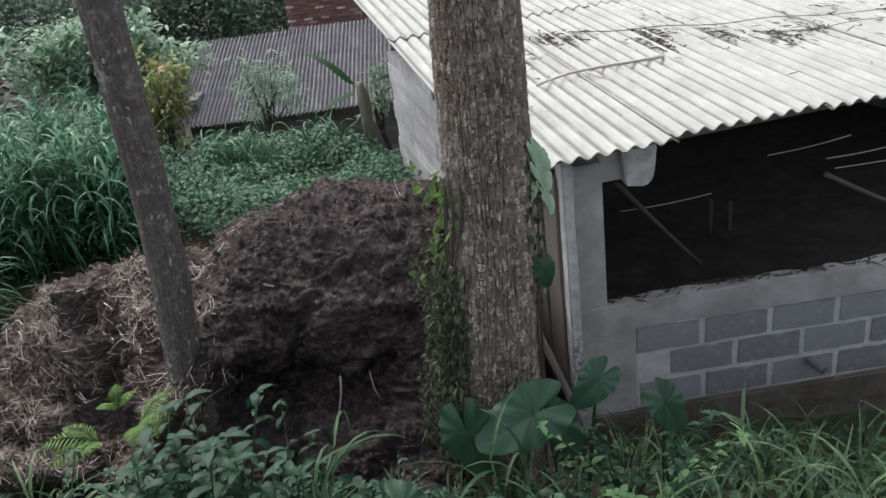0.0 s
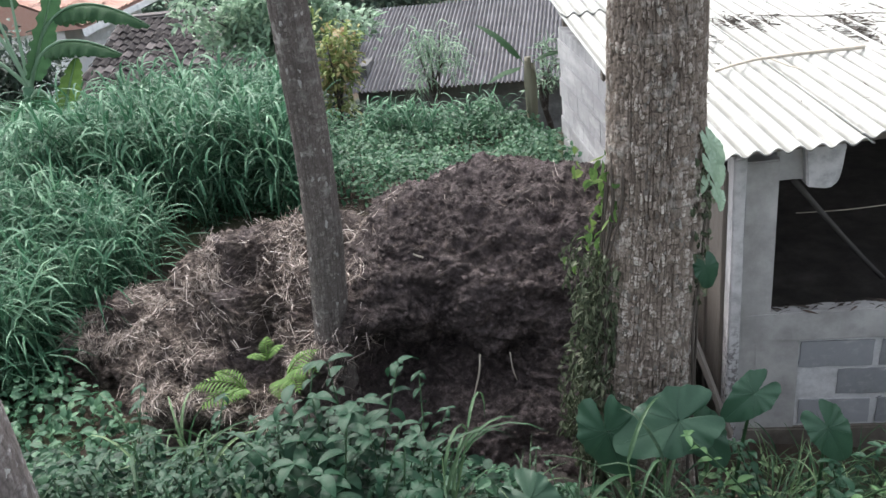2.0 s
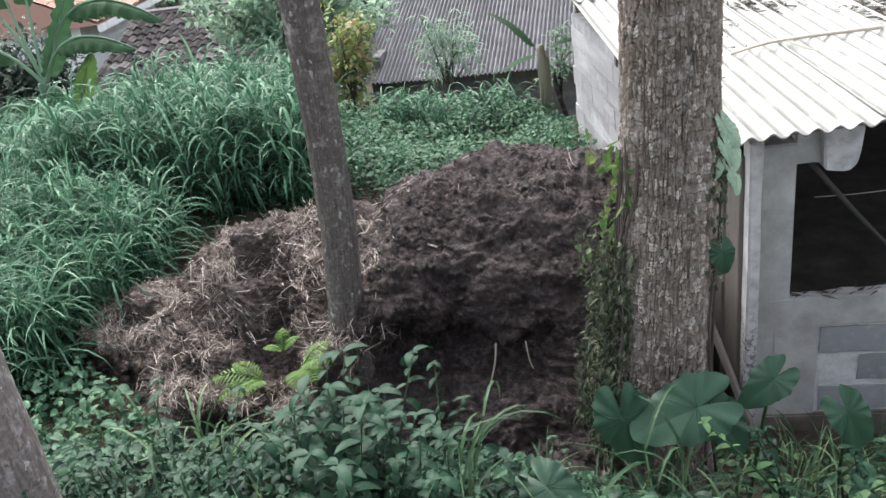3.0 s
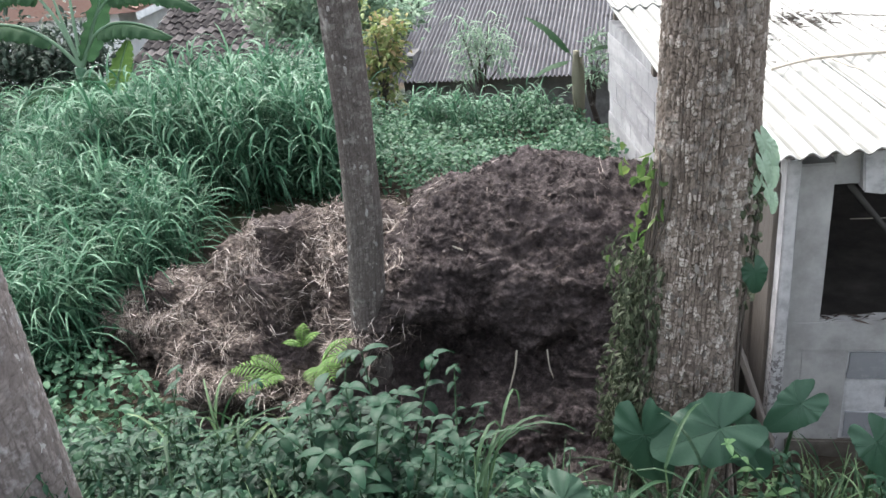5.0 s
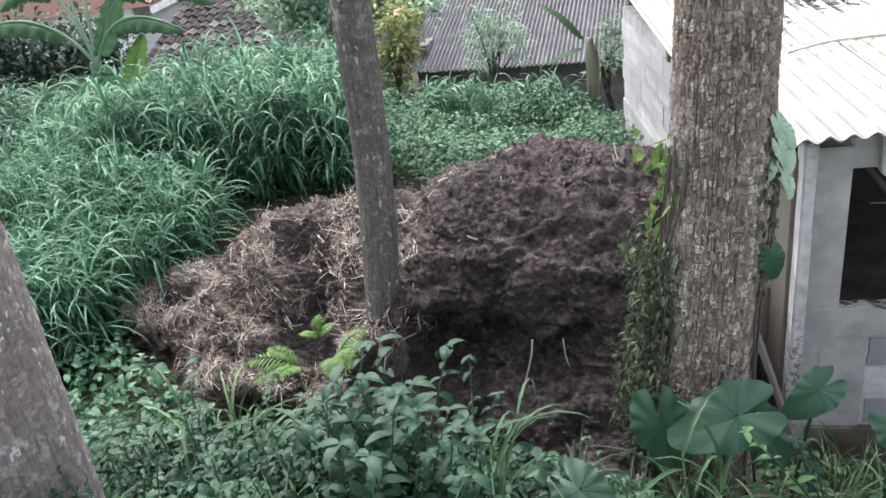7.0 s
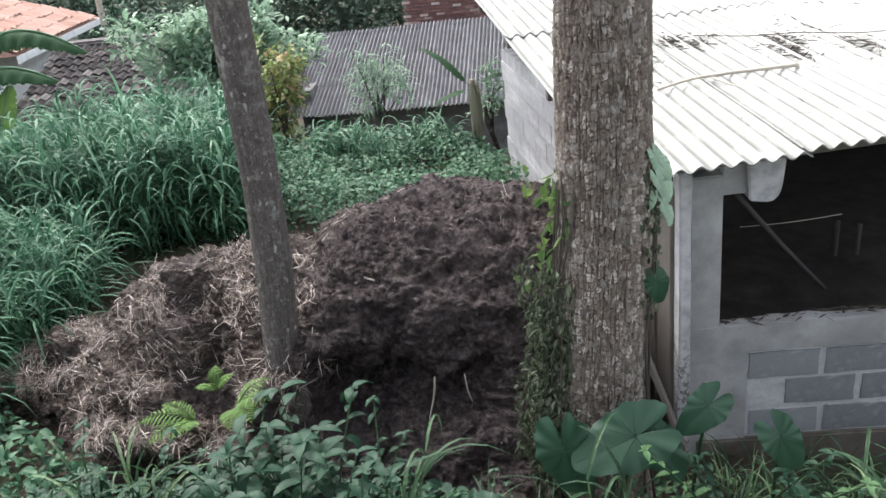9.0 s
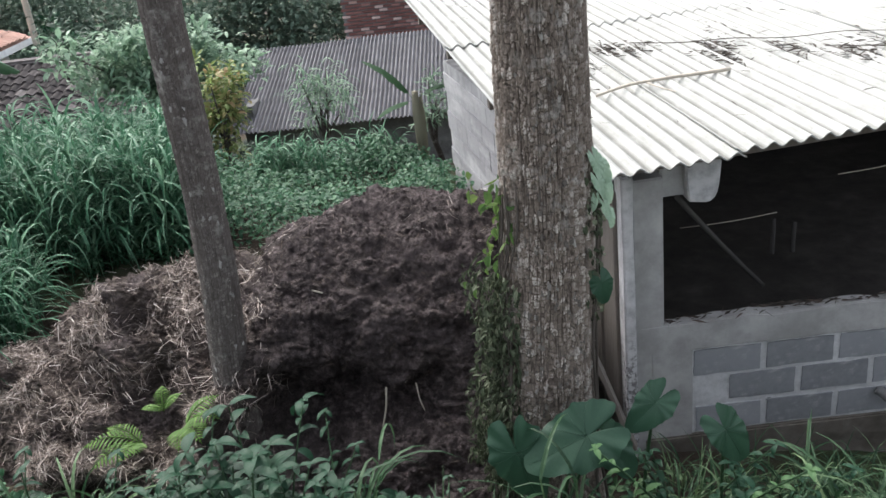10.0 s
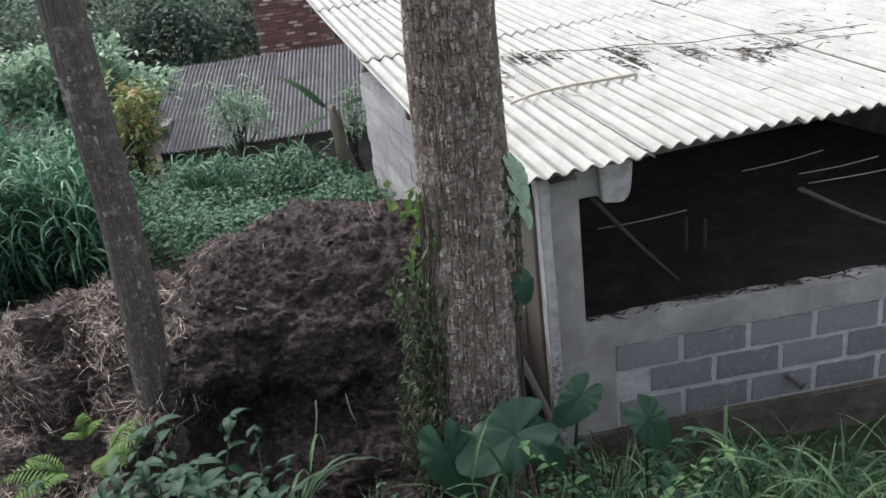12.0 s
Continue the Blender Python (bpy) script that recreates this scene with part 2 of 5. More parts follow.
TILE_DARK = tint_mat("old_clay_tile", [(0, (0.013, 0.011, 0.013)), (0.5, (0.028, 0.024, 0.026)), (0.8, (0.055, 0.048, 0.05)), (1, (0.16, 0.145, 0.145))], 0.9, 12)
TILE_RED = tint_mat("orange_clay_tile", [(0, (0.31, 0.19, 0.155)), (1, (0.42, 0.28, 0.235))], 0.85, 12, stain=(0.3, 0.13, 0.09))
BRICK = tint_mat("red_brick", [(0, (0.11, 0.05, 0.045)), (0.55, (0.18, 0.08, 0.07)), (0.78, (0.26, 0.14, 0.125)), (0.92, (0.42, 0.3, 0.275)), (1, (0.6, 0.5, 0.46))], 0.9, 9, stain=(0.13, 0.065, 0.058))
WHITE_WALL = concrete_mat("white_painted_wall", (0.55, 0.57, 0.58), (0.7, 0.72, 0.73), (0.8, 0.8, 0.8), 3.0, 0.2)
GRASS = leaf_mat("elephant_grass", (0.017, 0.062, 0.034), (0.05, 0.142, 0.08), (0.22, 0.37, 0.25), 0.42, 0.28, spec=0.22)
WEED = leaf_mat("weed_blade", (0.012, 0.036, 0.018), (0.036, 0.082, 0.04), (0.17, 0.25, 0.13), 0.5, 0.3)
FRESH_WEED = leaf_mat("fresh_weed_leaf", (0.035, 0.085, 0.035), (0.07, 0.15, 0.06), (0.16, 0.26, 0.12), 0.5, 0.3)
SHRUB = leaf_mat("shrub_leaf", (0.004, 0.018, 0.01), (0.012, 0.045, 0.024), (0.058, 0.13, 0.072), 0.46, 0.2, spec=0.2)
SHRUB_PALE = leaf_mat("pale_weed_leaf", (0.01, 0.034, 0.019), (0.022, 0.064, 0.036), (0.08, 0.15, 0.085), 0.42, 0.2, spec=0.26)
GROUNDCOVER = leaf_mat("creeper_leaf", (0.024, 0.07, 0.04), (0.052, 0.13, 0.074), (0.13, 0.24, 0.14), 0.45, 0.3)
TARO = leaf_mat("taro_leaf", (0.012, 0.04, 0.024), (0.025, 0.065, 0.04), (0.06, 0.115, 0.07), 0.45, 0.2, 8.0, spec=0.3)
BANANA = leaf_mat("banana_leaf", (0.018, 0.046, 0.028), (0.032, 0.075, 0.042), (0.12, 0.24, 0.06), 0.6, 0.4, spec=0.15)
BANANA_STEM = leaf_mat("banana_stem", (0.09, 0.085, 0.06), (0.2, 0.19, 0.14), (0.32, 0.31, 0.24), 0.7, 0.05)
FERN = leaf_mat("fern_leaf", (0.05, 0.11, 0.025), (0.09, 0.18, 0.04), (0.16, 0.27, 0.07), 0.6, 0.4)
IVY = leaf_mat("ivy_leaf", (0.022, 0.03, 0.017), (0.055, 0.072, 0.042), (0.17, 0.19, 0.13), 0.6, 0.25)
IVY_FRESH = leaf_mat("fresh_ivy_leaf", (0.045, 0.095, 0.03), (0.085, 0.155, 0.045), (0.19, 0.26, 0.08), 0.5, 0.4)
POTHOS = leaf_mat("variegated_leaf", (0.09, 0.19, 0.11), (0.27, 0.39, 0.28), (0.66, 0.71, 0.64), 0.35, 0.25, 22.0)
CROTON = leaf_mat("yellow_green_leaf", (0.1, 0.16, 0.05), (0.2, 0.26, 0.09), (0.44, 0.29, 0.18), 0.5, 0.35)
CASSAVA = leaf_mat("pale_shrub_leaf", (0.085, 0.155, 0.105), (0.2, 0.31, 0.215), (0.38, 0.5, 0.37), 0.5, 0.35)
HEDGE = leaf_mat("hedge_leaf", (0.014, 0.026, 0.019), (0.028, 0.05, 0.036), (0.07, 0.1, 0.075), 0.6, 0.2, 0.5)
# leaf colours lifted to carry the haze of the far trees
FOREST = leaf_mat("forest_leaf", (0.045, 0.074, 0.058), (0.08, 0.128, 0.096), (0.155, 0.21, 0.162), 0.6, 0.3, 0.5)


# ---- geometry helpers ----
def mesh_of(name, verts, faces, smooth=False):
    me = bpy.data.meshes.new(name)
    me.from_pydata(np.asarray(verts).tolist(), [], faces if isinstance(faces, list) else faces.tolist())
    if smooth:
        me.polygons.foreach_set("use_smooth", np.ones(len(me.polygons), bool))
    me.update()
    return me


def thing(name, label, category, at=(0, 0, 0), group="", kind=""):
    ob = new(name)
    ob.location = at
    ob.empty_display_size = 0.1
    return tagged(ob, label, category, group, kind)


def attach(name, me, material, parent=None, label="", m=None):
    if not me.materials:
        me.materials.append(material)
    ob = new(name, me)
    if parent is not None:
        ob.parent = parent
    if m is not None:
        ob.matrix_basis = m
    return tagged(ob, label)


def part(name, bm, material, parent=None, label="", smooth=False):
    me = bpy.data.meshes.new(name)
    bm.to_mesh(me)
    bm.free()
    if smooth:
        me.polygons.foreach_set("use_smooth", np.ones(len(me.polygons), bool))
    return attach(name, me, material, parent, label)


def box_bm(lo, hi, bevel=0.006, rough=0.0, seed=0, cuts=0):
    """A box with worn, rounded edges."""
    bm = bmesh.new()
    bmesh.ops.create_cube(bm, size=1)
    lo, hi = Vector(lo), Vector(hi)
    for vt in bm.verts:
        vt.co = Vector([lo[k] + (vt.co[k] + 0.5) * (hi[k] - lo[k]) for k in range(3)])
    if bevel:
        bmesh.ops.bevel(bm, geom=bm.edges[:], offset=bevel, segments=2, affect="EDGES")
    if cuts:
        bmesh.ops.subdivide_edges(bm, edges=[e for e in bm.edges if e.calc_length() > 0.08], cuts=cuts, use_grid_fill=True)
    if rough:
        for vt in bm.verts:
            vt.co += noise.noise_vector(vt.co * 9 + Vector((seed, 0, 0))) * rough
    return bm


def tube(points, radii, sides=10, wobble=0.0, closed=True):
    """A round bar along a line of points; returns vertices and faces."""
    pts = np.array(points, float)
    rad = np.interp(np.linspace(0, 1, len(pts)), np.linspace(0, 1, len(radii)), radii)
    d = np.gradient(pts, axis=0)
    d /= np.linalg.norm(d, axis=1)[:, None] + 1e-9
    ref = np.array([0.0, 0.0, 1.0]) if abs(d[0][2]) < 0.8 else np.array([1.0, 0.0, 0.0])
    a = np.cross(d, ref)
    a /= np.linalg.norm(a, axis=1)[:, None]
    b = np.cross(d, a)
    th = np.linspace(0, 2 * np.pi, sides, endpoint=False)
    ring = a[:, None] * np.cos(th)[None, :, None] + b[:, None] * np.sin(th)[None, :, None]
    r = rad[:, None] * (1 + wobble * rng.standard_normal((len(pts), sides)))
    v = (pts[:, None] + ring * r[..., None]).reshape(-1, 3)
    f = []
    for i in range(len(pts) - 1):
        for j in range(sides):
            k = (j + 1) % sides
            f.append([i * sides + j, i * sides + k, (i + 1) * sides + k, (i + 1) * sides + j])
    if closed:
        f += [list(range(sides))[::-1], [(len(pts) - 1) * sides + j for j in range(sides)]]
    return v, f


LEAF = lambda s: np.sin(np.pi * np.clip(s, 0, 1) ** 0.75) ** 0.8
BLADE = lambda s: np.clip(1.15 * (1 - s) ** 0.6 * np.clip(s * 6 + 0.45, 0, 1), 0.02, 1)


def ribbons(base, az, el, length, width, droop, segs=5, profile=BLADE, fold=0.25, twist=0.0):
    """Many arching leaves at once: three columns each, folded along the midrib."""
    base = np.asarray(base, float)
    n = len(base)
    az, el, length, width, droop, twist = [np.broadcast_to(np.asarray(q, float), (n,)) for q in (az, el, length, width, droop, twist)]
    s = np.linspace(0, 1, segs + 1)
    ang = el[:, None] - droop[:, None] * s[None] ** 1.3
    mid = (ang[:, 1:] + ang[:, :-1]) / 2
    h = np.concatenate([np.zeros((n, 1)), np.cumsum(np.cos(mid), 1)], 1) * (length / segs)[:, None]
    z = np.concatenate([np.zeros((n, 1)), np.cumsum(np.sin(mid), 1)], 1) * (length / segs)[:, None]
    ca, sa = np.cos(az)[:, None], np.sin(az)[:, None]
    line = np.stack([base[:, :1] + h * ca, base[:, 1:2] + h * sa, base[:, 2:] + z], 2)
    up = np.stack([-np.sin(ang) * ca, -np.sin(ang) * sa, np.cos(ang)], 2)
    side = np.stack([-sa * np.ones_like(ang), ca * np.ones_like(ang), np.zeros_like(ang)], 2)
    ct, st = np.cos(twist)[:, None, None], np.sin(twist)[:, None, None]
    side, up = side * ct + up * st, up * ct - side * st
    w = (profile(s)[None] * width[:, None] / 2)[..., None]
    v = np.stack([line + side * w + up * w * fold, line, line - side * w + up * w * fold], 2)
    rows = segs + 1
    o = (np.arange(n) * rows * 3)[:, None, None]
    i = (np.arange(segs) * 3)[None, :, None]
    q = np.array([[0, 1, 4, 3], [1, 2, 5, 4]])
    f = (o + i)[..., None] + q[None, None]
    return v.reshape(-1, 3), f.reshape(-1, 4)


def join(*sets):
    vs, fs, o = [], [], 0
    for v, f in sets:
        vs.append(np.asarray(v))
        fs += [[k + o for k in q] for q in (f if isinstance(f, list) else f.tolist())]
        o += len(v)
    return np.concatenate(vs), fs


def rand_table(seed):
    return np.random.default_rng(seed).random((64, 64, 64))


TABLE = rand_table(3)


def value_noise(p):
    """Smooth noise in 0..1 at points p (n, 3)."""
    i = np.floor(p).astype(int)
    f = p - i
    f = f * f * (3 - 2 * f)
    out = 0
    for dx in (0, 1):
        for dy in (0, 1):
            for dz in (0, 1):
                w = (f[:, 0] if dx else 1 - f[:, 0]) * (f[:, 1] if dy else 1 - f[:, 1]) * (f[:, 2] if dz else 1 - f[:, 2])
                out = out + w * TABLE[(i[:, 0] + dx) % 64, (i[:, 1] + dy) % 64, (i[:, 2] + dz) % 64]
    return out


def fbm(p, octaves=4, gain=0.5):
    total, amp, norm = 0, 1.0, 0
    for k in range(octaves):
        total = total + amp * value_noise(p * 2 ** k + 17.3 * k)
        norm += amp
        amp *= gain
    return total / norm - 0.5


def worley(u, v, period, seed):
    """Distances to the nearest and second cell points, and the nearest cell's random value; u repeats with the period."""
    r = np.random.default_rng(seed).random((3, period, 512))
    iu, iv = np.floor(u).astype(int), np.floor(v).astype(int)
    f1, f2, who = np.full(u.shape, 9.0), np.full(u.shape, 9.0), np.zeros(u.shape)
    for du in (-1, 0, 1):
        for dv in (-1, 0, 1):
            a, b = (iu + du) % period, (iv + dv) % 512
            d = np.hypot(iu + du + r[0, a, b] - u, iv + dv + r[1, a, b] - v)
            near = d < f1
            f2 = np.where(near, f1, np.minimum(f2, d))
            who = np.where(near, r[2, a, b], who)
            f1 = np.where(near, d, f1)
    return f1, f2, who


def ease(t):
    t = np.clip(t, 0, 1)
    return t * t * (3 - 2 * t)


def ground_z(x, y):
    """The bank below the camera, the yard, and the land falling away behind."""
    x, y = np.asarray(x, float), np.asarray(y, float)
    bank = 1.72 + (0.13 - 1.72) * np.clip(ease((y - 0.3) / 3.6) * 0.6 + np.clip((y - 0.3) / 3.4, 0, 1) * 0.4, 0, 1)
    bank = np.where(x > 0.8, bank - 0.25 * ease((x - 0.8) / 1.5) * ease((y - 0.8) / 1.5) * ease((5.0 - y) / 0.8), bank)
    yard = 0.27 * ease((y - 4.0) / 1.5)
    fall = -2.4 * ease((y - 8.5) / 7.0)
    far = -0.06 * np.clip(y - 25, 0, 60) + 0.02 * np.clip(np.hypot(x, y) - 120, 0, 2000)
    return bank + yard + fall + far


def ground_rough(x, y):
    p = np.stack([np.ravel(x), np.ravel(y), np.zeros(np.size(x))], 1)
    near = np.exp(-np.hypot(p[:, 0], p[:, 1]) / 30)
    return (0.16 * fbm(p * 1.1, 3) + 0.05 * fbm(p * 6, 3)) * near


def on_ground(x, y):
    return ground_z(x, y) + ground_rough(x, y)


def foot_z(x, y):
    return float(on_ground(np.array([x]), np.array([y]))[0])


# ---- ground ----
def build_ground():
    xs = np.concatenate([-np.geomspace(1500, 7.2, 26), np.arange(-7, 6.01, 0.09), np.geomspace(6.3, 1500, 26)])
    ys = np.concatenate([-np.geomspace(1500, 2.2, 24), np.arange(-2, 9.01, 0.09), np.geomspace(9.2, 1500, 40)])
    gx, gy = np.meshgrid(xs, ys)
    z = on_ground(gx.ravel(), gy.ravel())
    v = np.stack([gx.ravel(), gy.ravel(), z], 1)
    w = len(xs)
    i, j = np.meshgrid(np.arange(len(ys) - 1), np.arange(w - 1), indexing="ij")
    o = (i * w + j).ravel()
    f = np.stack([o, o + 1, o + w + 1, o + w], 1)
    tagged(attach("ground", mesh_of("ground", v, f, True), SOIL), "sloping bank and yard of dark earth with sparse weeds", "ground", kind="structure")


build_ground()

# ---- cowshed ----
shed = thing("cowshed", "low concrete-block cowshed with a white corrugated fibre-cement roof", "shed", (0.7, 3.95, 0.1))
SHED_AT = Vector(shed.location)


def in_shed(name, bm, material, label="", parent=None, smooth=False):
    ob = part(name, bm, material, parent or shed, label, smooth)
    if parent is None:
        ob.location = -SHED_AT
    return ob


def set_in_plan(bm, origin, yaw):
    bmesh.ops.transform(bm, matrix=pose(*origin, 0, 0, yaw), verts=bm.verts[:])
    return bm


WALL_AT, WALL_YAW = (0, 3.875, 0), 3.0        # the front wall: x along it, y into the shed
front = in_shed("front_wall", set_in_plan(box_bm((1.0, 0.014, -0.3), (5.4, 0.082, 0.86), 0.004), WALL_AT, WALL_YAW), MORTAR, "block front wall with pale mortar joints")


def sill_beam():
    """Rough cast band that carries the opening's sill, with a broken top edge."""
    bm = box_bm((0.72, -0.004, 0.765), (5.4, 0.085, 0.945), 0.008)
    bmesh.ops.bisect_plane(bm, geom=bm.verts[:] + bm.edges[:] + bm.faces[:], plane_co=(0, 0, 0.87), plane_no=(0, 0, 1))
    for k in range(90):
        bmesh.ops.bisect_plane(bm, geom=bm.verts[:] + bm.edges[:] + bm.faces[:], plane_co=(0.8 + 0.05 * k, 0, 0), plane_no=(1, 0, 0))
    for vt in bm.verts:
        nv = noise.noise_vector(vt.co * 7)
        vt.co += Vector((0, 0.006 * nv.y, (0.022 if vt.co.z > 0.9 else 0.012 if vt.co.z < 0.8 else 0.0) * nv.z))
    return set_in_plan(bm, WALL_AT, WALL_YAW)


in_shed("sill_beam", sill_beam(), PLASTER, "rough cement sill band")
in_shed("plaster_pier", set_in_plan(box_bm((0.708, 0.0, -0.3), (0.872, 0.15, 1.80), 0.008, 0.004, 2, 6), WALL_AT, WALL_YAW), PLASTER, "cement-rendered pier")
# footing colour is brown render darkened by the shade at the wall's foot
in_shed("wall_footing", set_in_plan(box_bm((0.76, -0.012, -0.4), (5.4, 0.1, 0.2), 0.01, 0.01, 5, 10), WALL_AT, WALL_YAW),
        concrete_mat("shaded_footing", (0.07, 0.06, 0.05), (0.13, 0.115, 0.1), (0.22, 0.2, 0.18)), "dark brown rendered footing with its shade in the colour")
in_shed("plaster_patch", set_in_plan(box_bm((0.8, -0.003, 0.19), (1.03, 0.15, 0.8), 0.004, 0.004, 8, 5), WALL_AT, WALL_YAW), PLASTER)
in_shed("corner_post", set_in_plan(box_bm((0.65, -0.03, -0.2), (0.712, 0.13, 1.83), 0.008, 0.005, 4, 9), WALL_AT, WALL_YAW), FLAKING, "flaking whitewashed corner post")


def lintel_stub():
    """The broken end of a cast beam beside the post, its lower corner rounded."""
    bm = bmesh.new()
    outline = [(1.0, 1.65), (1.1, 1.635), (1.13, 1.65), (1.15, 1.68), (1.16, 1.74), (1.17, 1.86), (0.98, 1.86)]
    back = [bm.verts.new((x, 0.13, z)) for x, z in outline]
    fore = [bm.verts.new((x, -0.005, z)) for x, z in outline]
    bm.faces.new(fore)
    bm.faces.new(back[::-1])
    for k in range(len(outline)):
        j = (k + 1) % len(outline)
        bm.faces.new((fore[j], fore[k], back[k], back[j]))
    bmesh.ops.recalc_face_normals(bm, faces=bm.faces[:])
    bmesh.ops.bevel(bm, geom=bm.edges[:], offset=0.008, segments=2, affect="EDGES")
    return set_in_plan(bm, WALL_AT, WALL_YAW)


in_shed("lintel", set_in_plan(box_bm((0.87, 0.05, 1.67), (1.04, 0.13, 1.86), 0.01, 0.005, 6, 3), WALL_AT, WALL_YAW), PLASTER, "recessed rough lintel end")
in_shed("beam_stub", lintel_stub(), POST_MAT, "broken end of a cast concrete beam")

# side wall, its far corner, rear and right walls, floor
SIDE_YAW = 13.3
in_shed("side_wall", set_in_plan(box_bm((0.0, 0.6, -0.3), (0.12, 4.24, 1.74), 0.008, 0.004, 3, 12), (0.64, 3.98, 0), SIDE_YAW), SIDE_WALL, "pale rendered side wall with stains")
# kept low: the gap under the roof is added to let light in
in_shed("rear_wall", set_in_plan(box_bm((0.12, 4.1, -0.3), (5.6, 4.22, 1.7), 0.006), (0.64, 3.98, 0), SIDE_YAW), INNER_WALL)
# the unlit interior's shade is put into this wall's dark colour
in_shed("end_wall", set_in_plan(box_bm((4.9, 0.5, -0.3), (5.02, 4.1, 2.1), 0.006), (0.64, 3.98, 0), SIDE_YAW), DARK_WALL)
in_shed("shed_floor", set_in_plan(box_bm((0.12, 0.3, -0.3), (4.9, 4.1, 0.5), 0.006), (0.64, 3.98, 0), SIDE_YAW),
        concrete_mat("trodden_dung_floor", (0.03, 0.028, 0.026), (0.055, 0.05, 0.046), (0.09, 0.083, 0.077)), "trodden dark stall floor")
for k in range(5):
    in_shed("wall_board", set_in_plan(box_bm((-0.012 + 0.012 * (k % 2), 0.02 + 0.115 * k, 0.02), (0.016 + 0.012 * (k % 2), 0.125 + 0.115 * k, 1.72), 0.004, 0.004, k, 6), (0.64, 3.98, 0), SIDE_YAW), WOOD, "weathered vertical board")

# roof: corrugated sheets in three courses
ROOF_YAW, ROOF_SLOPE, ROOF_AT, PITCH = 11.5, 4.3, (0.61, 3.6, 1.925), 0.0973


def roof_point(u, v, lift=0.0):
    m = pose(*ROOF_AT, ROOF_SLOPE, 0, ROOF_YAW)
    return m @ Vector((u, v, lift))


def corrugated(width, length, pitch, depth, thick, per=10, rows=8, sag=0.004, seed=0):
    n = int(round(width / pitch * per))
    u = np.linspace(0, width, n + 1)
    v = np.linspace(0, length, rows + 1)
    uu, vv = np.meshgrid(u, v)
    p = np.stack([uu.ravel() * 2 + seed, vv.ravel() * 2, np.zeros(uu.size)], 1)
    z = depth / 2 * np.cos(2 * np.pi * uu / pitch) + (sag * 2 * fbm(p, 2)).reshape(uu.shape)
    edge = (0.006 * fbm(np.stack([uu.ravel() * 9 + seed, vv.ravel(), p[:, 2]], 1), 2)).reshape(uu.shape)
    top = np.stack([uu, vv + edge, z + thick / 2], 2).reshape(-1, 3)
    low = np.stack([uu, vv + edge, z - thick / 2], 2).reshape(-1, 3)
    w = n + 1
    i, j = np.meshgrid(np.arange(rows), np.arange(n), indexing="ij")
    o = (i * w + j).ravel()
    f = np.stack([o, o + 1, o + w + 1, o + w], 1)
    k = len(top)
    faces = f.tolist() + (f[:, ::-1] + k).tolist()
    rim = list(range(w)) + [w * r + w - 1 for r in range(1, rows + 1)] + [w * rows + c for c in range(n - 1, -1, -1)] + [w * r for r in range(rows - 1, 0, -1)]
    for a, b in zip(rim, rim[1:] + rim[:1]):
        faces.append([b, a, a + k, b + k])
    return mesh_of("corrugated_sheet", np.concatenate([top, low]), faces)


for row, (v0, length) in enumerate(((0.0, 2.9), (2.76, 2.45), (5.07, 2.4))):
    for col in range(6):
        me = corrugated(PITCH * 9.5, length, PITCH, 0.03, 0.007, 8, seed=row * 7 + col)
        ob = attach("roof_sheet", me, ROOFING, shed)
        ob.matrix_basis = Matrix.Translation(-SHED_AT) @ pose(*ROOF_AT, ROOF_SLOPE, 0, ROOF_YAW) @ pose(-0.3 + PITCH * 9 * col, v0 + 0.012 * ((col * 5 + row) % 3), 0.02 + 0.011 * row + 0.012 * (col % 2), 0.05 * (col % 3), 0, 0)
for v0 in (0.2, 1.5, 2.85, 4.2, 5.6, 7.0):
    bm = box_bm((-0.27, v0, -0.075), (5.2, v0 + 0.06, -0.006), 0.004)
    bmesh.ops.transform(bm, matrix=pose(*ROOF_AT, ROOF_SLOPE, 0, ROOF_YAW), verts=bm.verts[:])
    in_shed("purlin", bm, WOOD)


def stick(name, a, b, r0, r1, material, parent, label="", bend=0.02, sides=10):
    a, b = np.array(a, float), np.array(b, float)
    t = np.linspace(0, 1, 9)[:, None]
    pts = a + (b - a) * t + bend * np.sin(np.pi * t) * np.array([0.3, 0.2, -1.0])
    v, f = tube(pts, (r0, r1), sides, 0.03)
    ob = attach(name, mesh_of(name, v, f, True), material, parent, label)
    if parent is shed:
        ob.location = -SHED_AT
    return ob


stick("prop_pole", (0.98, 4.1, 1.62), (1.62, 4.55, 0.8), 0.016, 0.012, POLE, shed, "round wooden prop leaning inside")
stick("prop_pole", (2.17, 4.12, 1.49), (2.95, 4.3, 1.04), 0.016, 0.013, POLE, shed, "round wooden prop leaning inside")
# thin pale bars, added to stand in for bright streaks of light inside
stick("stall_rail", (1.1, 4.5, 1.26), (1.66, 4.5, 1.3), 0.003, 0.003, BRANCH, shed, "thin pale bar standing in for a streak of light", 0.01, 6)
for a, b in (((2.0, 4.5, 1.5), (2.5, 4.5, 1.56)), ((2.36, 4.5, 1.43), (2.85, 4.5, 1.47)), ((2.9, 4.5, 1.5), (3.06, 4.5, 1.52)), ((2.42, 4.5, 1.36), (3.2, 4.5, 1.4))):
    stick("stall_rail", a, b, 0.0035, 0.0035, BRANCH, shed, "thin pale bar standing in for a streak of light", 0.01, 6)
# two short plain uprights inside the shed
stick("stall_post", (2.05, 5.6, 0.1), (2.05, 5.6, 0.78), 0.014, 0.018, POLE, shed, "short grey upright inside the shed", 0.0)
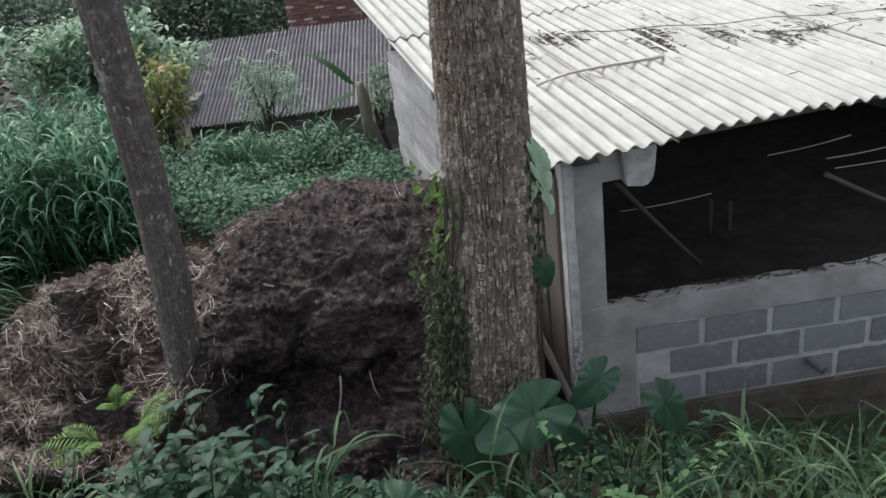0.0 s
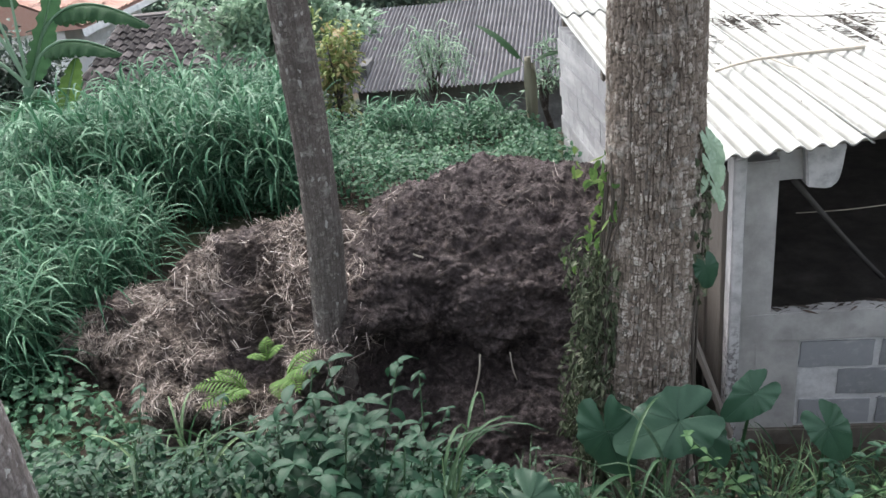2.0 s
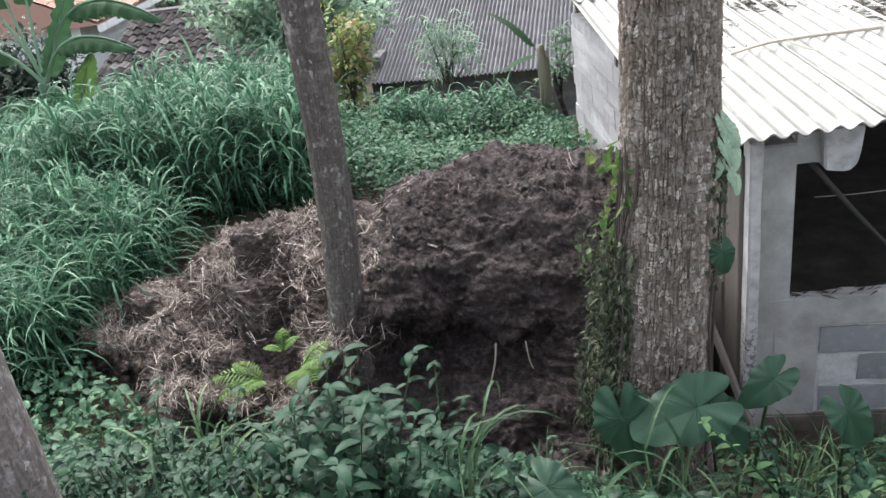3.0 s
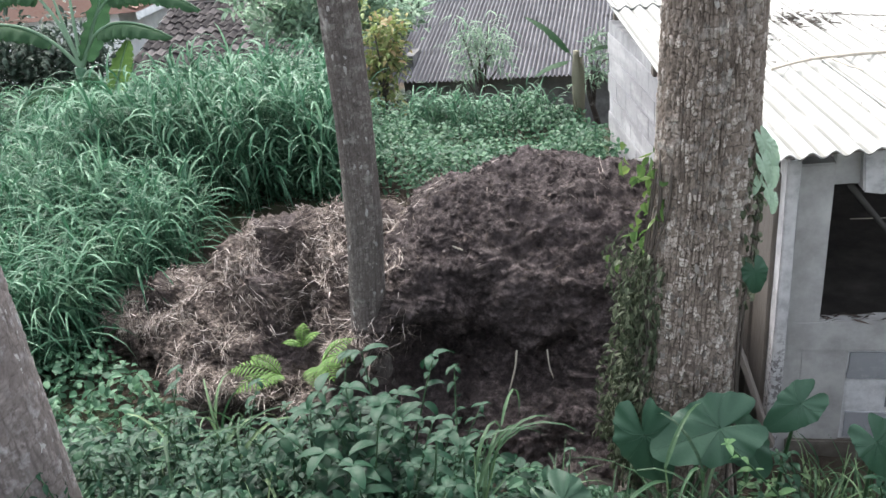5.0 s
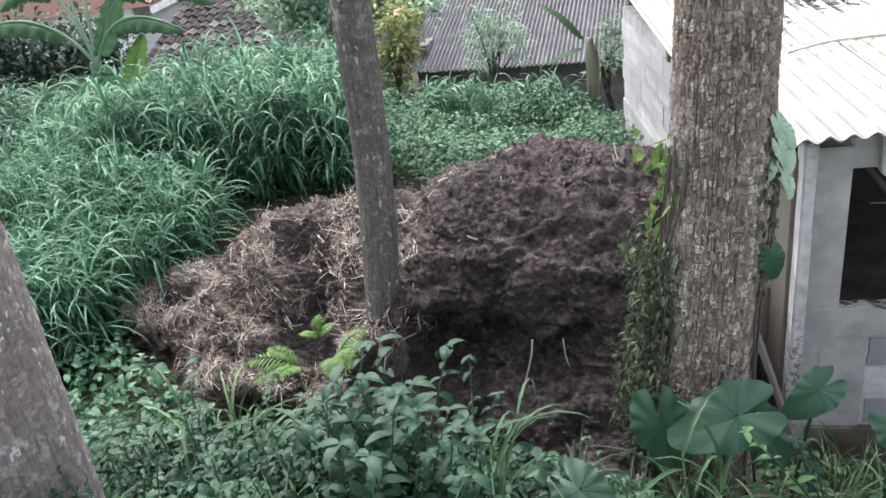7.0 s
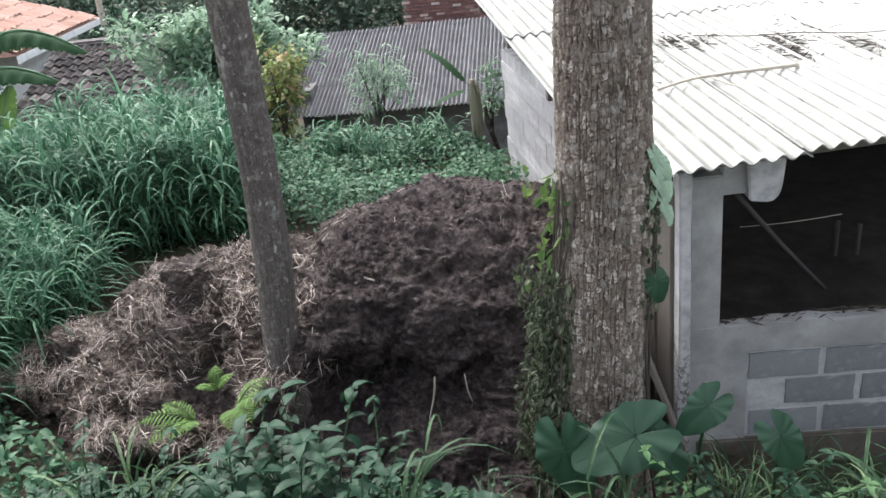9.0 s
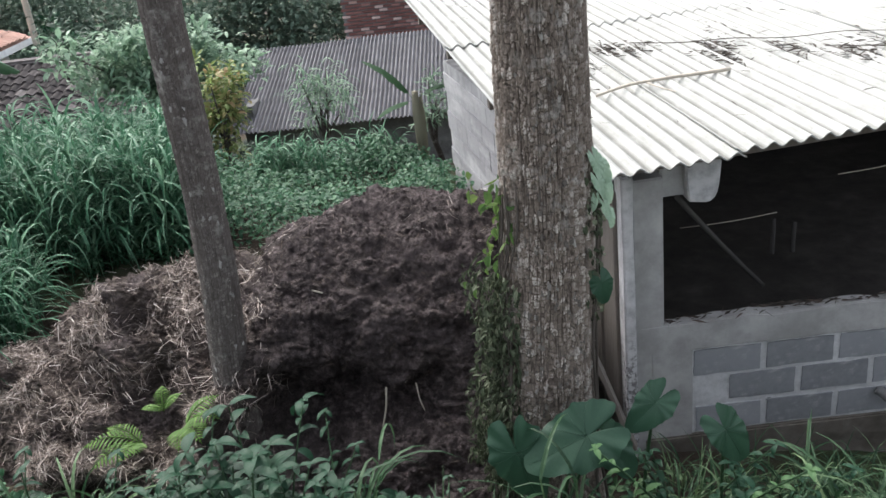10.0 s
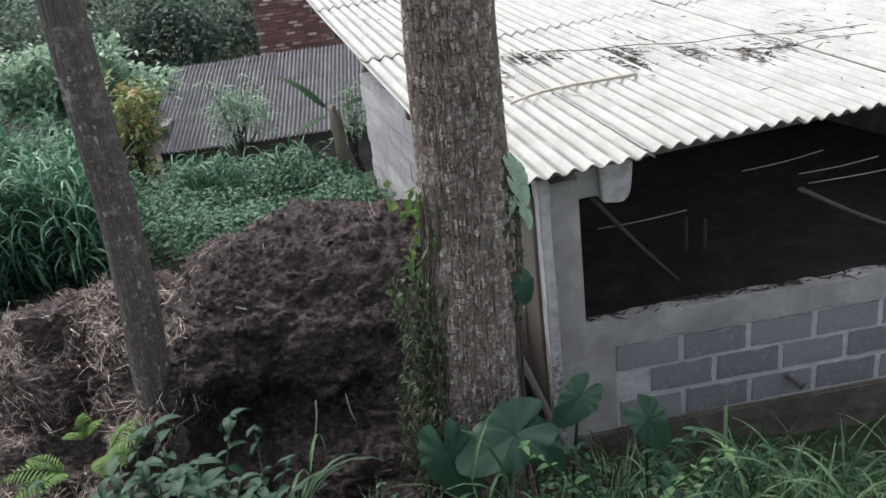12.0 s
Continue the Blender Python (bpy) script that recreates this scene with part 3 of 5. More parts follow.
stick("stall_post", (2.2, 5.6, 0.1), (2.2, 5.6, 0.74), 0.014, 0.018, POLE, shed, "short grey upright inside the shed", 0.0)
stick("drain_pipe", (2.09, 3.98, 0.365), (2.14, 3.89, 0.33), 0.028, 0.028, DARK_WALL, shed, "short grey drain pipe through the wall", 0.0, 14)

plank = part("leaning_plank", set_in_plan(box_bm((-0.03, -0.012, 0.0), (0.03, 0.012, 0.85), 0.004, 0.004, 3, 4), (0, 0, 0), 0), WOOD)
plank.matrix_basis = look((0.66, 3.72, 0.3), (0.44, 3.78, 0.95)) @ pose(0, 0, 0, 180, 0, 0)
tagged(plank, "weathered plank leaning against the shed's corner post", "plank")

# ---- manure heap ----
HEAP_X = (-4.0, -3.7, -3.2, -2.8, -2.5, -2.2, -1.8, -1.55, -1.3, -1.0, -0.74, -0.46, -0.05, 0.2, 0.4)
HEAP_TOP = (0.2, 0.5, 0.66, 0.9, 1.12, 1.3, 1.27, 1.33, 1.46, 1.54, 1.57, 1.53, 1.46, 1.28, 0.5)
HEAP_BACK = (4.8, 4.8, 4.72, 4.62, 4.52, 4.45, 4.5, 4.6, 4.7, 4.78, 4.8, 4.8, 4.8, 4.8, 4.7)
HEAP_FOOT = (4.5, 4.36, 4.12, 3.9, 3.66, 3.46, 3.38, 3.28, 3.36, 3.4, 3.42, 3.45, 3.5, 3.6, 3.8)


def heap_surface(nx=760, nt=500):
    """The heap as sections across x: foot, ledge, dug-out hollow, overhanging face, dome and back slope."""
    x = np.linspace(-4.0, 0.42, nx)
    top, crest, foot = (np.interp(x, HEAP_X, q) for q in (HEAP_TOP, HEAP_BACK, HEAP_FOOT))
    for _ in range(25):
        for q in (top, crest, foot):
            q[1:-1] = (q[:-2] + 2 * q[1:-1] + q[2:]) / 4
    right = ease((x + 1.5) / 0.28)                    # 0 on the straw slope, 1 on the cut face
    lerp = lambda a, b: a + (b - a) * right
    foot = foot + 0.05 * np.sin(x * 5) + 0.03 * np.sin(x * 13 + 1)
    run = crest - foot
    deep = 0.1 + 0.26 * np.exp(-((x + 1.12) / 0.24) ** 2) + 0.06 * np.sin(x * 8)    # how far the hollow is dug in
    dent = 0.1 + 0.12 * np.exp(-((x + 2.3) / 0.3) ** 2)                              # hollow under the straw bank
    lip = 1.0 + 0.09 * np.sin(x * 5 + 2) + 0.05 * np.sin(x * 13)
    zs = np.stack([np.full(nx, -0.1), lerp(0.16 * top, 0.2), lerp(0.34 * top, 0.42), lerp(0.42 * top, 0.56), lerp(0.5 * top, 0.64), lerp(0.56 * top, 0.84),
                   lerp(0.63 * top + 0.12 * np.exp(-((x + 1.5) / 0.25) ** 2), lip), lerp(0.76 * top, 1.2), lerp(0.88 * top, 0.93 * top), lerp(0.96 * top, 0.985 * top), top, top - 0.14, np.full(nx, 0.2)])
    ys = np.stack([foot - 0.02, foot + lerp(0.04, -0.06), foot + lerp(0.02 + dent, -0.06), foot + lerp(0.06 + dent, 0.04), foot + lerp(0.0, 0.16 + 0.8 * deep), foot + lerp(0.02, 0.28 + deep),
                   foot + lerp(0.12, 0.33 - 0.03 * np.sin(x * 9)), foot + lerp(0.4 * run, 0.37), foot + lerp(0.66 * run, 0.62), foot + lerp(0.86 * run, 0.92), crest, crest + 0.5, crest + 1.2])
    t = np.array([0, 0.08, 0.17, 0.23, 0.3, 0.38, 0.46, 0.56, 0.67, 0.78, 0.86, 0.93, 1.0])
    tt = np.linspace(0, 1, nt)
    y = np.stack([np.interp(tt, t, ys[:, k]) for k in range(nx)], 1)
    z = np.stack([np.interp(tt, t, zs[:, k]) for k in range(nx)], 1)
    for _ in range(40):
        y[1:-1] = (y[:-2] + 2 * y[1:-1] + y[2:]) / 4
        z[1:-1] = (z[:-2] + 2 * z[1:-1] + z[2:]) / 4
    p = np.stack([np.broadcast_to(x, y.shape), y, z], 2)
    nrm = np.cross(np.gradient(p, axis=1), np.gradient(p, axis=0))
    nrm /= np.linalg.norm(nrm, axis=2)[..., None] + 1e-9
    q = p.reshape(-1, 3)
    warp = np.stack([fbm(q * 4 + 7 * k, 2) for k in range(3)], 1) * 0.25
    left = 1 - ease((q[:, 0] + 1.7) / 0.5)
    big = fbm(q * np.array([1.9, 1.9, 2.8]) + 2, 2)
    clump = 0.22 - np.abs(fbm((q + warp) * np.array([3.2, 3.2, 4.5]) + 61, 2, 0.5))       # rounded clumps with sharp clefts
    layer = fbm((q + warp) * np.array([2.6, 3.0, 10.0]) + 15, 3, 0.55)                    # bedding on the cut face
    knob = 0.2 - np.abs(fbm((q + warp * 0.5) * np.array([8, 8, 11.0]) + 23, 3, 0.55))
    fine = fbm(q * np.array([24, 26, 34]) + 9, 5, 0.72)
    d = (0.16 + 0.12 * left) * big - (0.18 + 0.55 * left) * (0.1 - clump) + 0.16 * layer * (1 - 0.6 * left) + (0.1 + 0.14 * left) * (knob - 0.1) + (0.07 + 0.03 * left) * fine
    out = q + nrm.reshape(-1, 3) * d[:, None]
    return out, nrm.reshape(-1, 3), nx, nt, 0.9 * clump + 0.5 * knob


hv, hn, hx, ht, hd = heap_surface()
hi_, hj = np.meshgrid(np.arange(ht - 1), np.arange(hx - 1), indexing="ij")
ho = (hi_ * hx + hj).ravel()
heap = thing("manure_heap", "big dark heap of rotting manure with pale straw on one flank", "manure heap", (-1.5, 4.2, 0.2))
ob = attach("heap_body", mesh_of("heap_body", hv, np.stack([ho, ho + 1, ho + hx + 1, ho + hx], 1), True), MANURE, heap)
ob.location = -heap.location


def true_normals():
    g = hv.reshape(ht, hx, 3)
    n = np.cross(np.gradient(g, axis=1), np.gradient(g, axis=0))
    for _ in range(6):
        n[1:-1] = n[:-2] + 2 * n[1:-1] + n[2:]
        n[:, 1:-1] = n[:, :-2] + 2 * n[:, 1:-1] + n[:, 2:]
    return (n / (np.linalg.norm(n, axis=2)[..., None] + 1e-12)).reshape(-1, 3)


lie = true_normals()


def strands(count, weight, lengths, widths, material, name, label, lift=0.01):
    w = weight(hv)
    pick = rng.choice(len(hv), count, p=w / w.sum())
    base = hv[pick] + hn[pick] * lift * rng.random((count, 1)) + rng.normal(0, 0.012, (count, 3))
    turn = 12 * fbm(base * 3 + 20, 2) + rng.normal(0, 0.7, count) + np.where(rng.random(count) < 0.5, 0, np.pi)
    out = lie[pick]
    along = np.stack([np.cos(turn), np.sin(turn), rng.normal(-0.3, 0.5, count)], 1)
    along -= out * (along * out).sum(1)[:, None] * rng.uniform(0.75, 1.1, (count, 1))
    along /= np.linalg.norm(along, axis=1)[:, None] + 1e-9
    az, el = np.arctan2(along[:, 1], along[:, 0]), np.arcsin(np.clip(along[:, 2], -1, 1))
    v, f = ribbons(base, az, el, rng.uniform(*lengths, count), rng.uniform(*widths, count), rng.normal(0.15, 0.6, count), 4, lambda s: 1 - 0.4 * s, 0.5, rng.uniform(-1, 1, count))
    ob = tagged(attach(name, mesh_of(name, v, f), material, heap, label), kind="stuff")
    ob.location = -heap.location


def straw_weight(p):
    clump = ease(fbm(p * np.array([4, 4, 6.0]) + 50, 3) * 7 + 0.36) + 0.02
    return (0.15 + ease((hd - 0.06) / 0.2)) * clump * np.clip((-1.2 - p[:, 0]) / 0.5, 0.0006, 1) * (p[:, 1] < 5.3) * (p[:, 2] > 0.35)


strands(19000, straw_weight, (0.03, 0.13), (0.002, 0.0055), STRAW, "straw", "pale dry straw and stalks", 0.014)
strands(320, lambda p: (p[:, 1] > 4.3) * (p[:, 1] < 5.3) * (p[:, 2] > 1.0), (0.03, 0.16), (0.002, 0.005), STRAW, "crest_straw", "dry stalks along the crest")
strands(2200, lambda p: (p[:, 1] < 5.0) * (p[:, 2] > 0.1) * (0.3 + (p[:, 2] > 1.2)), (0.02, 0.08), (0.003, 0.007), FIBRE, "fibre", "dark rotten stalk ends")


def clods(count):
    """Crumbs and lumps lying on the heap, each a small rough stone-like piece."""
    vs, fs, o = [], [], 0
    bm = bmesh.new()
    bmesh.ops.create_icosphere(bm, subdivisions=1, radius=1)
    bv = np.array([vt.co[:] for vt in bm.verts])
    bf = np.array([[vt.index for vt in fc.verts] for fc in bm.faces])
    bm.free()
    pick = rng.choice(len(hv), count)
    for k in pick:
        r = 0.005 + 0.016 * rng.random() ** 4
        vs.append(hv[k] + hn[k] * r * 0.4 + bv * r * rng.uniform(0.5, 1.2, 3) * (1 + 0.25 * rng.standard_normal((len(bv), 1))))
        fs.append(bf + o)
        o += len(bv)
    return np.concatenate(vs), np.concatenate(fs)


cv, cf = clods(14000)
ob = tagged(attach("clod_layer", mesh_of("clod_layer", cv, cf), MANURE, heap), kind="stuff")
ob.location = -heap.location


def soil_mound(at, size, seed):
    """A low crumbled mound, rough all over."""
    bm = bmesh.new()
    bmesh.ops.create_icosphere(bm, subdivisions=5, radius=1)
    v = np.array([vt.co[:] for vt in bm.verts])
    f = [[vt.index for vt in fc.verts] for fc in bm.faces]
    bm.free()
    v *= (1 + 0.35 * fbm(v * 1.8 + seed, 3) + 0.3 * (np.abs(fbm(v * 6 + seed, 4, 0.65)) - 0.1) + 0.1 * fbm(v * 22 + seed, 3, 0.65))[:, None]
    mat = tint_mat("pale_crumbled_soil", [(0, (0.05, 0.043, 0.04)), (1, (0.062, 0.054, 0.05))], 0.95, 22, stain=(0.03, 0.024, 0.023), bump=1.0)
    mound = attach("soil_mound", mesh_of("soil_mound", v * np.array(size), f, True), mat)
    mound.location = at
    tagged(mound, "low grey-brown mound of crumbled soil below the manure heap", "soil mound")


soil_mound((-0.28, 3.42, 0.25), (0.32, 0.26, 0.17), 4)


# ---- trees ----
def trunk_mesh(name, line, radii, z_fine, nth, dz, cells, depth, tall, seed, edge=0.13):
    """A tapering trunk; the bark is cut into plates by furrows."""
    zs = np.arange(z_fine[0], z_fine[1], dz)
    zs = np.concatenate([zs, np.linspace(z_fine[1], z_fine[2], 30)])
    lz = np.array([q[2] for q in line])
    cx, cy = np.interp(zs, lz, [q[0] for q in line]), np.interp(zs, lz, [q[1] for q in line])
    rad = np.interp(zs, lz, radii)
    th = np.linspace(0, 2 * np.pi, nth, endpoint=False)
    T, Z = np.meshgrid(th, zs)
    p = np.stack([np.cos(T).ravel() * 1.2, np.sin(T).ravel() * 1.2, Z.ravel()], 1)
    warp = fbm(p * np.array([3, 3, 3.0]) + seed, 3).reshape(T.shape)
    jag = fbm(p * np.array([14, 14, 9.0]) + 55, 3, 0.6).reshape(T.shape)
    u = T / (2 * np.pi) * cells + 2.2 * warp + 1.4 * jag
    v = Z * cells / (2 * np.pi * np.mean(radii)) / tall + 0.8 * fbm(p * 2.2 + 31, 2).reshape(T.shape)
    f1, f2, who = worley(u, v + 40, cells, seed)
    crack = np.abs(fbm(np.stack([p[:, 0] * 9, p[:, 1] * 9, p[:, 2] * 1.7], 1) + 70, 3).reshape(T.shape))
    g1, g2, _ = worley(2.3 * u + 1.5 * jag, 2.0 * v + 11, 3 * cells, seed + 1)
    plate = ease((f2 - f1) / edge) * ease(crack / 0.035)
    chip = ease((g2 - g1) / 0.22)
    fine = fbm(p * np.array([16, 16, 26]) + 3, 4, 0.6).reshape(T.shape)
    lump = fbm(p * np.array([1.6, 1.6, 1.1]) + 8, 3).reshape(T.shape)
    d = depth * (plate - 1) + depth * 0.5 * (chip - 1) * plate + depth * 0.5 * (who - 0.5) * plate + depth * 2.6 * fine + 0.035 * lump
    R = rad[:, None] + d
    vert = np.stack([cx[:, None] + R * np.cos(T), cy[:, None] + R * np.sin(T), Z], 2).reshape(-1, 3)
    i, j = np.meshgrid(np.arange(len(zs) - 1), np.arange(nth), indexing="ij")
    k = (j + 1) % nth
    f = np.stack([i * nth + j, i * nth + k, (i + 1) * nth + k, (i + 1) * nth + j], 2).reshape(-1, 4)
    me = mesh_of(name, vert, f.tolist() + [list(range((len(zs) - 1) * nth, len(zs) * nth))], True)
    # tone per vertex: furrows get their darker brown plus shade put into the colour
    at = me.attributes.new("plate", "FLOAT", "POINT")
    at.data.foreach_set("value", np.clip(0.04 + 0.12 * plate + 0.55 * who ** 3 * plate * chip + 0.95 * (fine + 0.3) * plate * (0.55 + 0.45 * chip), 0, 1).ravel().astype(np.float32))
    return me


def tree(label, line, radii, z_fine, nth, dz, cells, depth, tall, seed, material):
    t = thing("tree", label, "tree", line[0])
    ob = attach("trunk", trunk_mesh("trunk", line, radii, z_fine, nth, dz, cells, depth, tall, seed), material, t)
    ob.location = -t.location
    return t


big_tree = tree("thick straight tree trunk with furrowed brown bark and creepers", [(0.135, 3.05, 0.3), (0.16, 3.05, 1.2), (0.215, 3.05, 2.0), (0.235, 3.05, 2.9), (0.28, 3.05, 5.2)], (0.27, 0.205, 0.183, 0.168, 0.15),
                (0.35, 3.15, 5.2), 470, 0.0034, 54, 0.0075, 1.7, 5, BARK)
thin_tree = tree("slim dark tree trunk leaning beside the manure heap", [(-1.49, 3.66, 0.35), (-1.47, 3.66, 0.95), (-1.40, 3.66, 1.6), (-1.37, 3.66, 2.2), (-1.36, 3.66, 2.75), (-1.3, 3.66, 5.0)], (0.13, 0.1, 0.095, 0.09, 0.088, 0.075),
                 (0.35, 2.95, 5.0), 210, 0.005, 34, 0.003, 1.2, 9, BARK_DARK)
left_tree = tree("grey tree trunk with pale lichen blotches", [(-2.29, 1.9, 0.7), (-2.25, 1.9, 1.5), (-2.235, 1.9, 2.1), (-2.23, 1.9, 2.8), (-2.25, 1.9, 4.6)], (0.25, 0.225, 0.215, 0.205, 0.18),
                 (0.75, 2.9, 4.6), 280, 0.005, 40, 0.004, 1.3, 12, BARK_PALE)


def creeper(parent, name, n, az_range, z_range, radius_at, material, size, hang, label, spread=0.1, width=0.5):
    """Leaves that cling to a trunk, hanging from it in tiers."""
    z = rng.uniform(*z_range, n)
    a = np.clip(rng.normal(np.mean(az_range), (az_range[1] - az_range[0]) / 3.2, n), *az_range)
    cx, cy, r = radius_at(z)
    out = r + spread * rng.random(n) ** 2 * (1 + fbm(np.stack([z * 5, z * 0, a], 1), 2) * 2)
    base = np.stack([cx + out * np.cos(a), cy + out * np.sin(a), z], 1)
    v, f = ribbons(base, a + rng.normal(0, 0.9, n), rng.normal(-0.8, 0.5, n), rng.uniform(*size, n), rng.uniform(*size, n) * width, hang + rng.normal(0, 0.6, n), 4, LEAF, 0.6, rng.normal(0, 1.1, n))
    ob = tagged(attach(name, mesh_of(name, v, f), material, parent, label), kind="stuff")
    ob.location = -parent.location
    return ob


def big_tree_at(z):
    return np.interp(z, [0.3, 1.2, 2.0, 2.9], [0.135, 0.16, 0.215, 0.235]), np.full(np.shape(z), 3.05), np.interp(z, [0.3, 1.2, 2.0, 2.9], [0.27, 0.205, 0.183, 0.168])


creeper(big_tree, "creeper", 2300, (2.6, 4.0), (0.72, 1.8), big_tree_at, IVY, (0.02, 0.065), 1.5, "withered hanging creeper", 0.11, 0.3)
creeper(big_tree, "creeper", 50, (2.7, 3.8), (1.7, 2.22), big_tree_at, IVY_FRESH, (0.03, 0.075), 1.0, "fresh yellow-green creeper leaves")
creeper(big_tree, "creeper", 110, (-0.75, 0.1), (1.55, 2.2), big_tree_at, IVY, (0.02, 0.05), 1.2, "small dry creeper leaves", 0.03)


def bark_flakes(parent_trunk, n):
    """Loose pale plates of bark on the trunk, each a small curled chip."""
    mat = tint_mat("bark_flake", [(0, (0.1, 0.088, 0.078)), (0.7, (0.19, 0.172, 0.155)), (1, (0.36, 0.345, 0.32))], 0.92, 60, stain=(0.09, 0.08, 0.07))
    kinds = []
    for k in range(5):
        rr = np.random.default_rng(60 + k)
        ph = np.linspace(0, 2 * np.pi, 9, endpoint=False)
        rad = 1 + 0.38 * rr.normal(0, 1, 9).clip(-1.5, 1.5)
        top = np.stack([0.008 * rad * np.cos(ph), 0.015 * rad * np.sin(ph), 0.004 - 0.002 * np.cos(2 * ph)], 1)
        low = top * np.array([1.1, 1.1, 0]) + np.array([0, 0, -0.006])
        v = np.concatenate([top, low, [[0, 0, 0.0045]]])
        f = [[18, j, (j + 1) % 9] for j in range(9)] + [[j, j + 9, (j + 1) % 9 + 9, (j + 1) % 9] for j in range(9)]
        kinds.append(mesh_of("bark_flake", v, f))
    rr = np.random.default_rng(77)
    for k in range(n):
        z, a = rr.uniform(0.9, 2.95), rr.uniform(-2.9, -0.25)
        cx, cy, r = [float(q) for q in big_tree_at(np.float64(z))]
        s = rr.uniform(0.35, 0.9)
        ob = attach("bark_flake", kinds[k % 5], mat, parent_trunk)
        ob.matrix_basis = orient((cx + (r - 0.004) * math.cos(a), cy + (r - 0.004) * math.sin(a), z), (-math.sin(a), math.cos(a), rr.normal(0, 0.15)), (math.cos(a), math.sin(a), 0)) @ Matrix.Diagonal((s, s * rr.uniform(0.7, 1.5), 1, 1))


def lichen_patches(t, n, axis, a_range, z_range, seed, size, tone=(0.36, 0.58)):
    """Pale crusts of lichen, thin lobed discs that follow the bark."""
    mat = tint_mat("lichen_crust", [(0, (tone[0], tone[0] * 0.97, tone[0] * 0.93)), (1, (tone[1], tone[1] * 0.97, tone[1] * 0.94))], 0.95, 50, stain=(0.24, 0.22, 0.2))
    kinds = []
    for k in range(4):
        rr = np.random.default_rng(seed + k)
        ph = np.linspace(0, 2 * np.pi, 11, endpoint=False)
        rad = 1 + 0.35 * rr.normal(0, 1, 11).clip(-1.4, 1.4)
        top = np.stack([size * 0.7 * rad * np.cos(ph), size * rad * np.sin(ph), np.full(11, -0.001)], 1)
        v = np.concatenate([top, top * np.array([1.05, 1.05, 1]) + np.array([0, 0, -0.006]), [[0, 0, 0.0015]]])
        f = [[22, j, (j + 1) % 11] for j in range(11)] + [[j, j + 11, (j + 1) % 11 + 11, (j + 1) % 11] for j in range(11)]
        kinds.append(mesh_of("lichen_patch", v, f))
    rr = np.random.default_rng(seed)
    tr = [o for o in t.children if o.name.startswith("trunk")][0]
    co = np.empty(len(tr.data.vertices) * 3)
    tr.data.vertices.foreach_get("co", co)
    co = co.reshape(-1, 3)
    for k in range(n):
        z, a = rr.uniform(*z_range), rr.uniform(*a_range)
        cx, cy = np.interp(z, axis[0], axis[1]), axis[2]
        near = np.argmin(np.hypot(co[:, 0] - cx - 0.2 * math.cos(a), co[:, 1] - cy - 0.2 * math.sin(a)) + 3 * np.abs(co[:, 2] - z))
        p = co[near]
        s = rr.uniform(0.4, 1.4)
        ob = attach("lichen_patch", kinds[k % 4], mat, tr)
        out = Vector((p[0] - cx, p[1] - cy, 0)).normalized()
        ob.matrix_basis = orient(Vector(p.tolist()) + out * 0.001, (-out.y, out.x, rr.normal(0, 0.2)), out) @ Matrix.Diagonal((s, s * rr.uniform(0.7, 1.4), 1, 1))


def vine_stem(a0, a1, z0, z1, seed):
    z = np.linspace(z0, z1, 26)
    cx, cy, r = big_tree_at(z)
    a = np.linspace(a0, a1, 26) + 0.12 * np.sin(z * 9 + seed)
    pts = np.stack([cx + (r + 0.012) * np.cos(a), cy + (r + 0.012) * np.sin(a), z], 1)
    v, f = tube(pts, (0.008, 0.004), 6)
    ob = attach("creeper_stem", mesh_of("creeper_stem", v, f, True), TWIG, big_tree)
    ob.location = -big_tree.location


for k, (a0, a1) in enumerate(((3.3, 3.0), (3.7, 3.4), (3.9, 3.55), (-0.35, -0.2), (-0.6, -0.25), (3.1, 3.5), (3.45, 2.95), (2.9, 3.3), (3.6, 3.9), (3.25, 3.7))):
    vine_stem(a0, a1, 0.6, 2.1 + 0.03 * (k % 5), k)


def orient(at, tip, normal):
    """A pose with x along tip and z along normal."""
    x = Vector(tip).normalized()
    z = Vector(normal)
    z = (z - x * z.dot(x)).normalized()
    m = Matrix((x, z.cross(x), z)).transposed().to_4x4()
    m.translation = at
    return m


def one_leaf(name, length, width, droop, fold=0.3, segs=7, profile=LEAF, ragged=0.0, seed=0):
    rr = np.random.default_rng(seed)
    prof = (lambda s: profile(s) * (1 - ragged * rr.random(len(s)))) if ragged else profile
    v, f = ribbons([(0, 0, 0)], 0.0, 0.0, length, width, droop, segs, prof, fold)
    return mesh_of(name, v, f, True)


bark_flakes(big_tree.children[0], 300)
lichen_patches(left_tree, 60, ([0.7, 1.5, 2.8], [-2.29, -2.25, -2.23], 1.9), (-1.6, 1.0), (1.2, 2.9), 5, 0.02)
lichen_patches(thin_tree, 30, ([0.35, 0.95, 1.6, 2.2, 2.75], [-1.49, -1.47, -1.40, -1.37, -1.36], 3.66), (-2.6, -0.2), (1.0, 2.9), 9, 0.009, (0.22, 0.34))

def taro_shape(ph, seed):
    R = 0.40 + 0.26 * np.exp(-(ph / 0.42) ** 2) + 0.06 * np.cos(2 * ph) + 0.012 * np.sin(7 * ph + seed) + 0.014 * np.sin(17 * ph + 2 * seed) * np.sin(5 * ph)
    return R * (1 - 0.85 * np.exp(-((np.pi - np.abs(ph)) / 0.17) ** 2))


